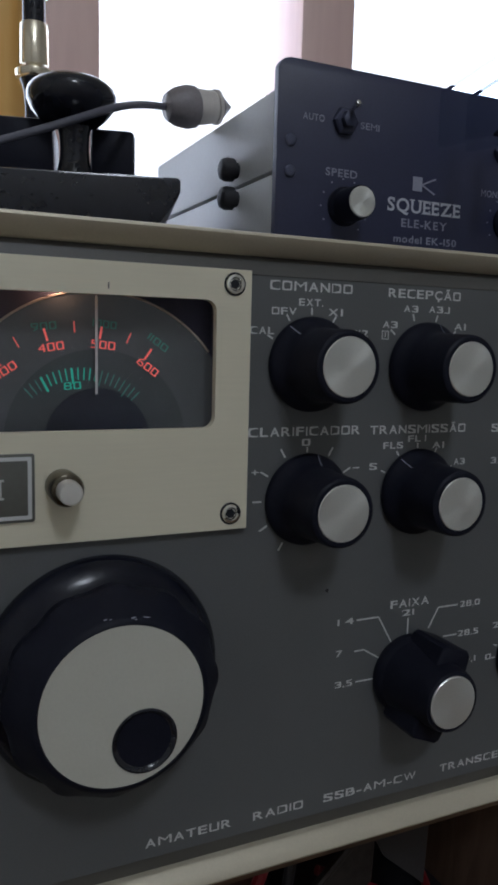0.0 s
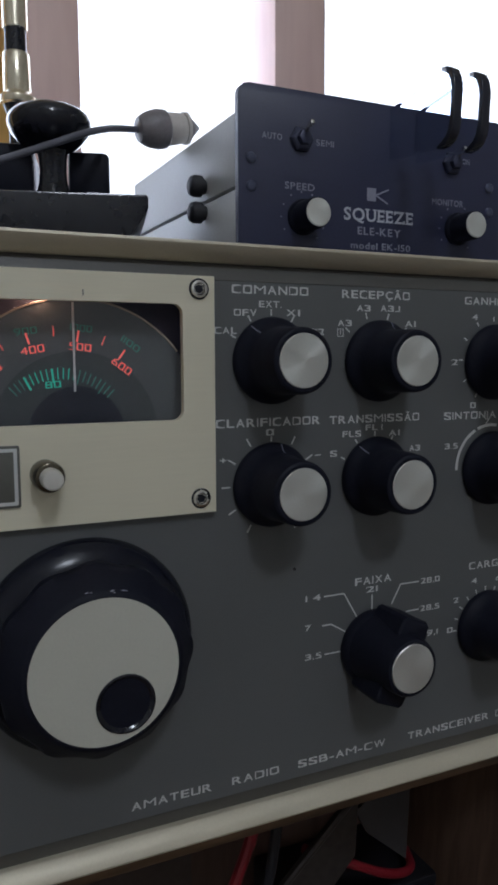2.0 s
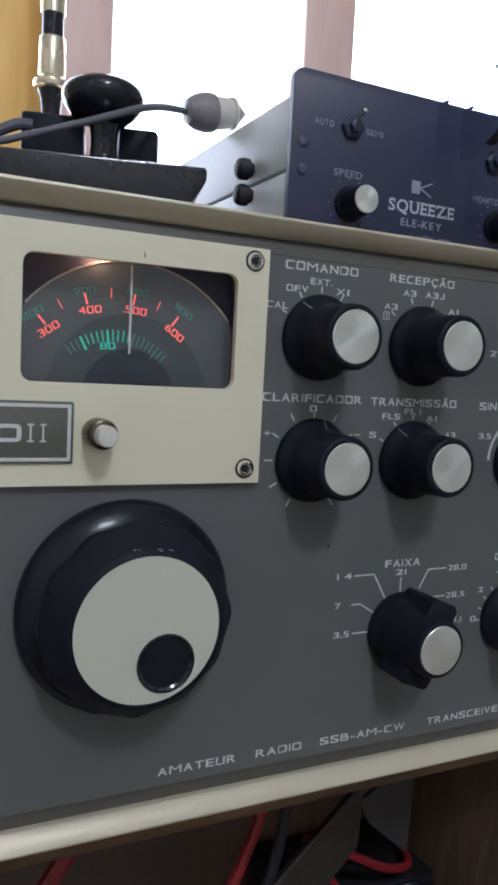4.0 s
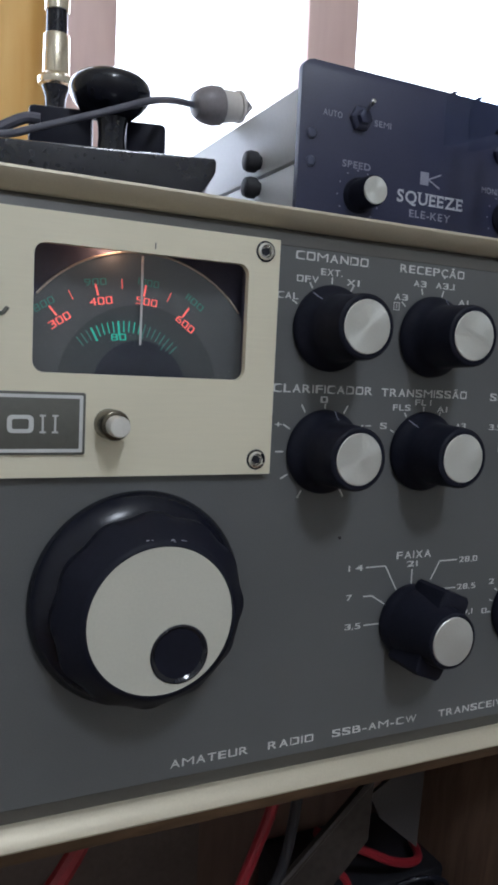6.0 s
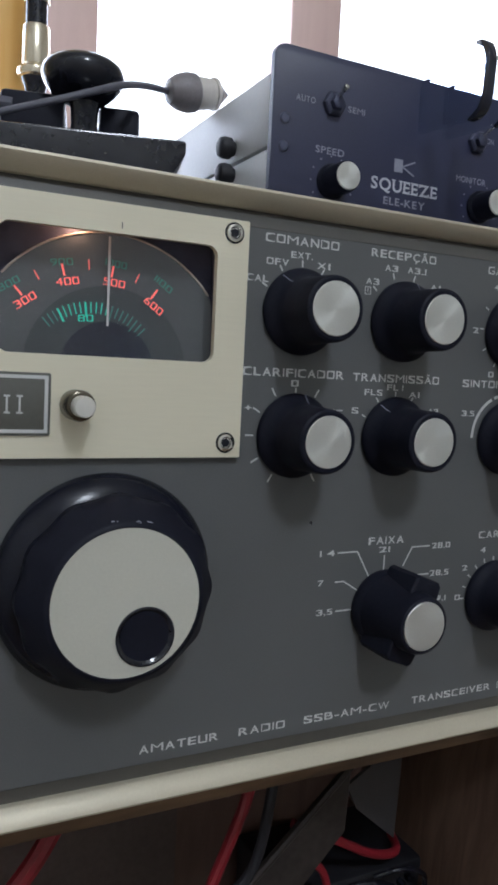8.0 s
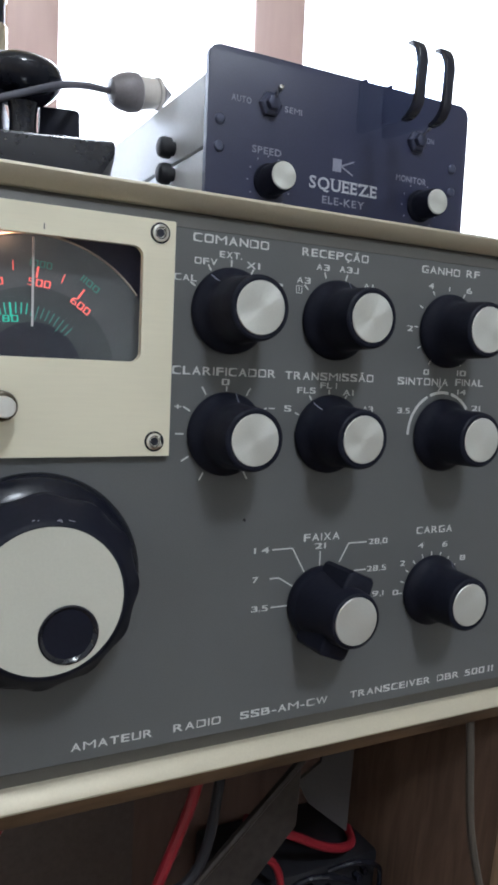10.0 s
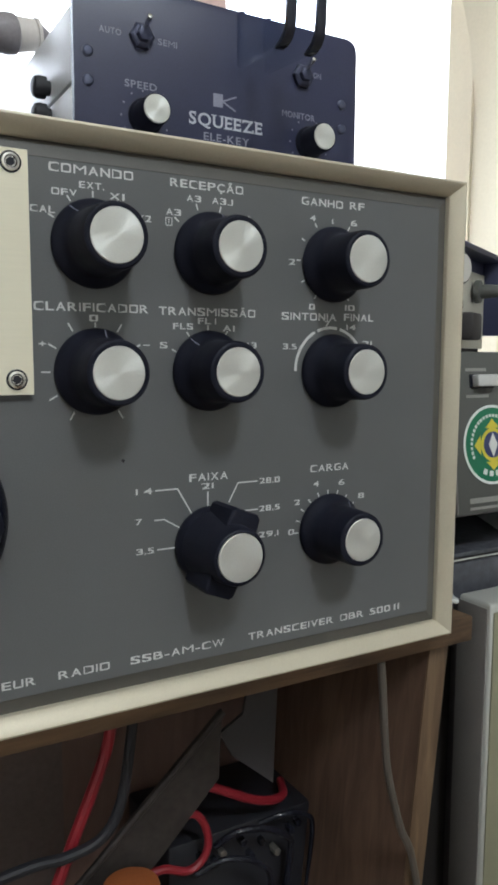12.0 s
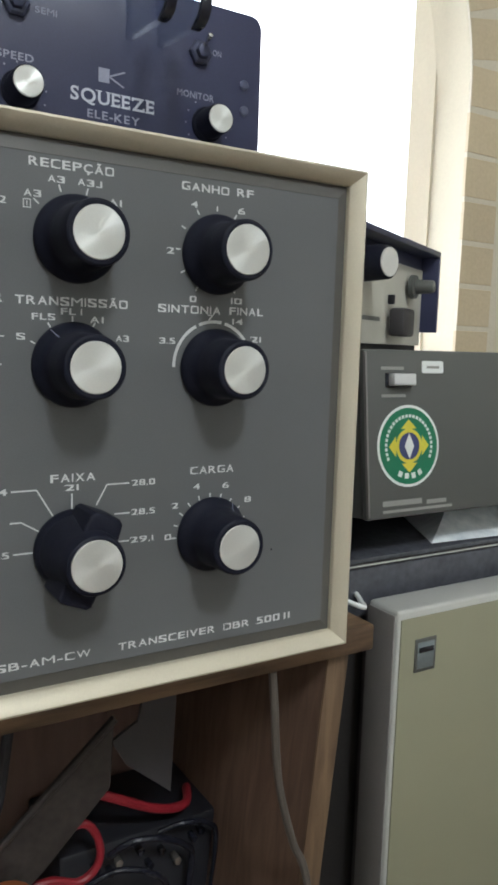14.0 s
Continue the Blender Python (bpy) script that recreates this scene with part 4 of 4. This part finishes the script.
SC = (23.6, 30.4)
st = part("sticker", psu_at(prism(circle(*SC, 17.6, 56), -0.14, -0.02)), STW, psu, "round green, yellow and white sticker")
part("sticker_ring", psu_at(prism(circle(*SC, 16.4, 56), -0.20, -0.13)), STG, st)
part("sticker_field", psu_at(prism(circle(*SC, 9.3, 48), -0.26, -0.19)), STG, st)
for a in (0, 90, 180, 270):
    c, s = math.cos(radians(a)), math.sin(radians(a))
    sh = [(6.0, -2.0), (7.4, -2.0), (7.4, -4.4), (11.4, 0), (7.4, 4.4), (7.4, 2.0), (6.0, 2.0)]
    part("arrow", psu_at(prism([(SC[0] + u * c - v * s, SC[1] + u * s + v * c) for u, v in sh], -0.32, -0.25)), STY, st)
part("sticker_disc", psu_at(prism(circle(*SC, 7.4, 40), -0.38, -0.31)), STY, st)
part("sticker_disc", psu_at(prism(circle(*SC, 5.8, 40), -0.44, -0.37)), STB, st)
part("sticker_diamond", psu_at(prism([(SC[0], SC[1] - 5.4), (SC[0] + 2.7, SC[1]), (SC[0], SC[1] + 5.4), (SC[0] - 2.7, SC[1])], -0.5, -0.43)), STW, st)
for a in range(-22, 212, 9):
    part("writing_bar", psu_at(strokes([(polar(SC, 12.9, a - 3), polar(SC, 12.9, a + 3))], 1.3, -0.2)), STW, st)
for a in (246, 263, 280, 297):
    part("writing_bar", psu_at(strokes([(polar(SC, 12.9, a - 5), polar(SC, 12.9, a + 5))], 2.4, -0.2)), STW, st)

# small set on the power supply, turned away
tuner = thing("small_receiver", (290, 160, 108), "small cream-fronted receiver in a dark hood, on the power supply", "receiver")
TM = Matrix.Translation((0.216, 0.080, 0.0)) @ Matrix.Rotation(math.atan2(58, 104), 4, "Z")


def tun(bm):
    bmesh.ops.transform(bm, matrix=TM, verts=bm.verts[:])
    return bm


hood = bmesh.new()
box(-70, 119, 0, 150, 166.6, 169.8, 0.5, bm=hood)
box(115.8, 119, 0, 150, 122.5, 166.6, 0.4, bm=hood)
box(-70, -66.8, 0, 150, 122.5, 166.6, 0.4, bm=hood)
part("hood", tun(hood), NAVY, tuner, "blue-black sheet metal hood")
part("body", tun(box(-66.6, 115.6, 10.5, 148, 114.6, 166.4, 0.5)), NAVY, tuner)
# added wedge closes the gap, standing for hood shadow and a dark object
gap_wedge = tun(box(-66.0, 115.0, 12, 147, 100, 114.5))
for v in gap_wedge.verts:
    if v.co.z < 0.11:
        v.co.z = 0.1125 - 0.111 * (v.co.y - 0.0372)
part("base", gap_wedge, RUBBER, tuner, "black wedge added to fill the dark gap below")
part("front", tun(box(-66.4, 115.4, 9.6, 10.6, 114.6, 159.0, 0.3)), CREAM, tuner, "cream front plate")
def turned(bm):
    bmesh.ops.rotate(bm, cent=(0, 0.0095, 0), matrix=Matrix.Rotation(radians(-16), 3, "Z"), verts=bm.verts[:])
    return bm


k = part("tuning_knob", tun(turned(lathe([(8.6, 7.8), (8.6, 4.0), (8.0, -6.0), (7.4, -6.9), (6.4, -6.6)], 40))), BLACK, tuner, "black knob with a bright cap")
k.data.transform(Matrix.Translation(TM.to_3x3() @ Vector((0.017, 0, 0.153))))
c = part("cap", tun(turned(lathe([(6.9, -6.0), (6.9, -7.2), (6.6, -7.4), (0.2, -7.42)], 40))), PLUNGER, k, "bright cap")
c.data.transform(Matrix.Translation(TM.to_3x3() @ Vector((0.017, 0, 0.153))))
k = part("small_knob", tun(lathe([(6.8, 7.8), (6.6, 5.0), (4.2, 4.4), (3.6, -4.6), (3.0, -5.6), (0.3, -5.8)], 32)), PSUM, tuner, "grey collared knob")
k.data.transform(Matrix.Translation(TM.to_3x3() @ Vector((0.090, 0, 0.1475))))
part("rocker_switch", tun(box(54, 73, -1.0, 7.7, 119, 134, 1.8)), GREYSH, tuner, "grey rocker switch")
part("slide_switch", tun(box(57, 60, 6.4, 9.7, 136, 141, 0.3)), RUBBER, tuner, "small black slide switch")
for x0, x1, z in ((14, 46, 127.5), (84, 104, 124.5)):
    part("writing_bar", tun(strokes([((x0, z), (x1, z))], 2.2, 9.6)), BADGE, tuner)

solid("white_cable", tube([(168.5, 60, 12.2), (172, 44, 11.4), (177, 34, 9.2), (182, 30.5, 7.2), (187, 37, 5.8), (192, 50, 4.0), (194, 52, -30), (193, 52, -158)], 1.1), STW, "short white cable between the stand and the loudspeaker", "cable")

# loudspeaker cabinet
spk = thing("loudspeaker", (290, 30, -160), "silver-edged loudspeaker with an olive grey front", "loudspeaker")
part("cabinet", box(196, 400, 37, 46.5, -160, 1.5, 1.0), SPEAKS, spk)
bm = box(190.4, 406, 18.6, 37.0, -160, 7.6, 1.6, 3)
part("bezel", bm, SPEAKB, spk, "satin silver bezel")
# the silver bezel's shaded side, put on as a darker strip
part("shaded_side", box(189.9, 190.6, 20.5, 36.8, -160, 5.2, 0.2), LITSHADE, spk, "bezel side, shade put into its brownish grey")
part("front", box(191.9, 404, 17.9, 18.7, -159, 4.0, 0.3), SPEAK, spk, "olive grey front")
em = part("emblem", box(199.6, 211.2, 17.3, 18.0, -19.6, -5.4, 0.2), PSUM, spk, "small square metal emblem")
part("emblem_plate", box(200.8, 210.0, 17.0, 17.4, -18.2, -6.8, 0.2), mat("blue_grey_metal", (0.22, 0.26, 0.27), 0.3, metal=0.5, vary=0.15), em, "polished plate")
part("emblem_bar", box(201.4, 209.4, 16.8, 17.1, -11.2, -9.0, 0.1), GLOSS, em)

# ---- inside the niche ----
bracket = thing("metal_bracket", (0, 60, -160), "worn dark sheet metal bracket leaning in the niche", "bracket")
bar = prism([(86, -30), (84.5, -59), (59, -84), (-28, -159.6), (-62, -159.6), (33.6, -77.7)], 59, 61.5)
bmesh.ops.bevel(bar, geom=bar.edges[:], offset=0.5 * MM, segments=1, affect="EDGES")
part("arm", bar, SHEET, bracket, "scuffed slanting arm")
part("flange", tube([(86, 58.6, -31), (33.6, 58.6, -77.4), (-61, 58.6, -158)], 1.4, 8), SHEET, bracket, "rolled upper edge")
part("flap", prism([(86, -42), (97, -36), (103, -6), (114.5, -6), (111.5, -70), (92, -53)], 62, 63.5), GREYSH, bracket, "grey flap")
for name, pts, r, m, lab in (
    ("red_wire", [(40, 52, 0), (36.5, 50, -20), (34, 50, -31), (28.4, 50, -44.8), (21, 50, -62), (8, 50, -95), (-10, 55, -158)], 2.2, REDW, "thick red wire hanging in the niche"),
    ("black_wire", [(45, 46, 0), (42, 45, -24), (38, 45, -47), (31, 45, -58.4), (18, 45, -61.6), (4, 45, -61), (-30, 46, -66), (-80, 60, -90), (-110, 70, -158)], 2.0, RUBBER, "black cable hanging in the niche"),
    ("red_wire", [(70, 76, -62), (92, 72, -73), (108, 74, -83), (120, 76, -88), (128, 80, -89.5), (134, 92, -91)], 2.0, REDW, "thin red wire behind the bracket"),
    ("red_wire", [(56, 74, -92), (64, 71, -82), (70, 69, -78), (77, 68, -76.8), (82, 68, -83), (83.8, 68, -92), (81, 68, -98.5), (74, 68, -101), (62, 68, -96.5), (54, 69, -104), (50, 70, -158)], 1.7, REDW, "red wire bent into a loop"),
    ("red_wire", [(-30, 40, 0), (-36, 38, -16), (-50, 36, -34), (-72, 36, -52), (-100, 40, -80), (-120, 60, -158)], 3.0, REDW, "thick red wire hanging in the niche"),
    ("pale_cable", [(124.0, 8.5, 0.4), (125.3, 8.5, -12.4), (126.7, 8.5, -29.6), (129.0, 8.5, -45.3), (135.3, 8.5, -67.1), (143.1, 8.5, -87.5), (156.0, 8.5, -158.4)], 1.5, PALECABLE, "dull grey cable hanging before the side board"),
):
    ob = solid(name, tube(pts, r), m, lab, "cable", group="wires in the niche")
# unidentified orange glow, given a made-up jar shape and an orange colour
jar = thing("orange_glow_shape", (40.9, 44, -160), "jar shape added for an unidentified orange glow in the niche", "jar")
part("body", lathe([(9.0, -159.8), (10.0, -158.5), (10.0, -90.8), (9.2, -88.8)], 32, "Z"), ORANGE, jar, at=(40.9, 44, 0))
part("lid", lathe([(10.4, -89.2), (10.6, -81.3), (10.2, -79.6), (8.0, -78.8), (0.3, -78.5)], 32, "Z"), ORANGE, jar, at=(40.9, 44, 0))
box_b = thing("black_boxes", (110, 95, -160), "dark cluttered supply unit at the back of the niche", "supply unit")
part("housing", box(70, 146, 78, 126, -160, -96, 2), RUBBER, box_b)
for i in range(9):
    x, z = 82 + 6.4 * i + random.uniform(-1.5, 1.5), -97 - random.uniform(0, 14)
    m = prism([(x, z), (x + 2.0, z + 0.8), (x + 3.4, z - 1.2), (x + 2.2, z - 3.4), (x + 0.4, z - 2.6)], 73 + i % 3, 80, 0.3)
    part("terminal", m, SCREW if i in (2, 6) else GLOSS, box_b)
for pts, r in (([(88, 70, -96), (96, 66, -90), (108, 64, -91), (120, 66, -99), (126, 70, -112), (120, 74, -158)], 1.5),
               ([(78, 68, -104), (90, 64, -99), (104, 62, -104), (112, 64, -118), (108, 70, -158)], 1.3),
               ([(112, 74, -95.5), (122, 70, -92), (134, 70, -96), (139, 72, -108), (136, 76, -158)], 1.2)):
    solid("black_wire", tube(pts, r), GLOSS, "glossy black wire on the supply unit in the niche", "cable", group="wires in the niche")

# ---- brick edging round the window opening ----
band_edge = [(x + 60 * math.cos(radians(a)), z + 60 * math.sin(radians(a))) for a, (x, z) in zip(range(0, 91, 5), ARCH)]
edging = tagged(part("trim_bricks", prism([(604.8, -905), (664.5, -905)] + band_edge + ARCH[::-1], 397, 399.6), MORTAR, None), "beige brick edging round the arched window opening", "brick edging", kind="structure")
BR = finish("brick", box(0.6, 50, -0.5, 4, -20.0, 20.0, 0.45, 1), BRICK)
for j in range(28):
    part("brick", BR, BRICK, edging, at=(603.5 + random.uniform(-0.6, 0.8), 397, 339.6 - j * 45.2), turn=(0, random.uniform(-0.8, 0.8), 0))
for j in range(10):
    a = 1.1 + 8.63 * j
    part("brick", BR, BRICK, edging, at=(304.5 + 300 * math.cos(radians(a)), 397, 380 + 300 * math.sin(radians(a))), turn=(0, -a, 0))
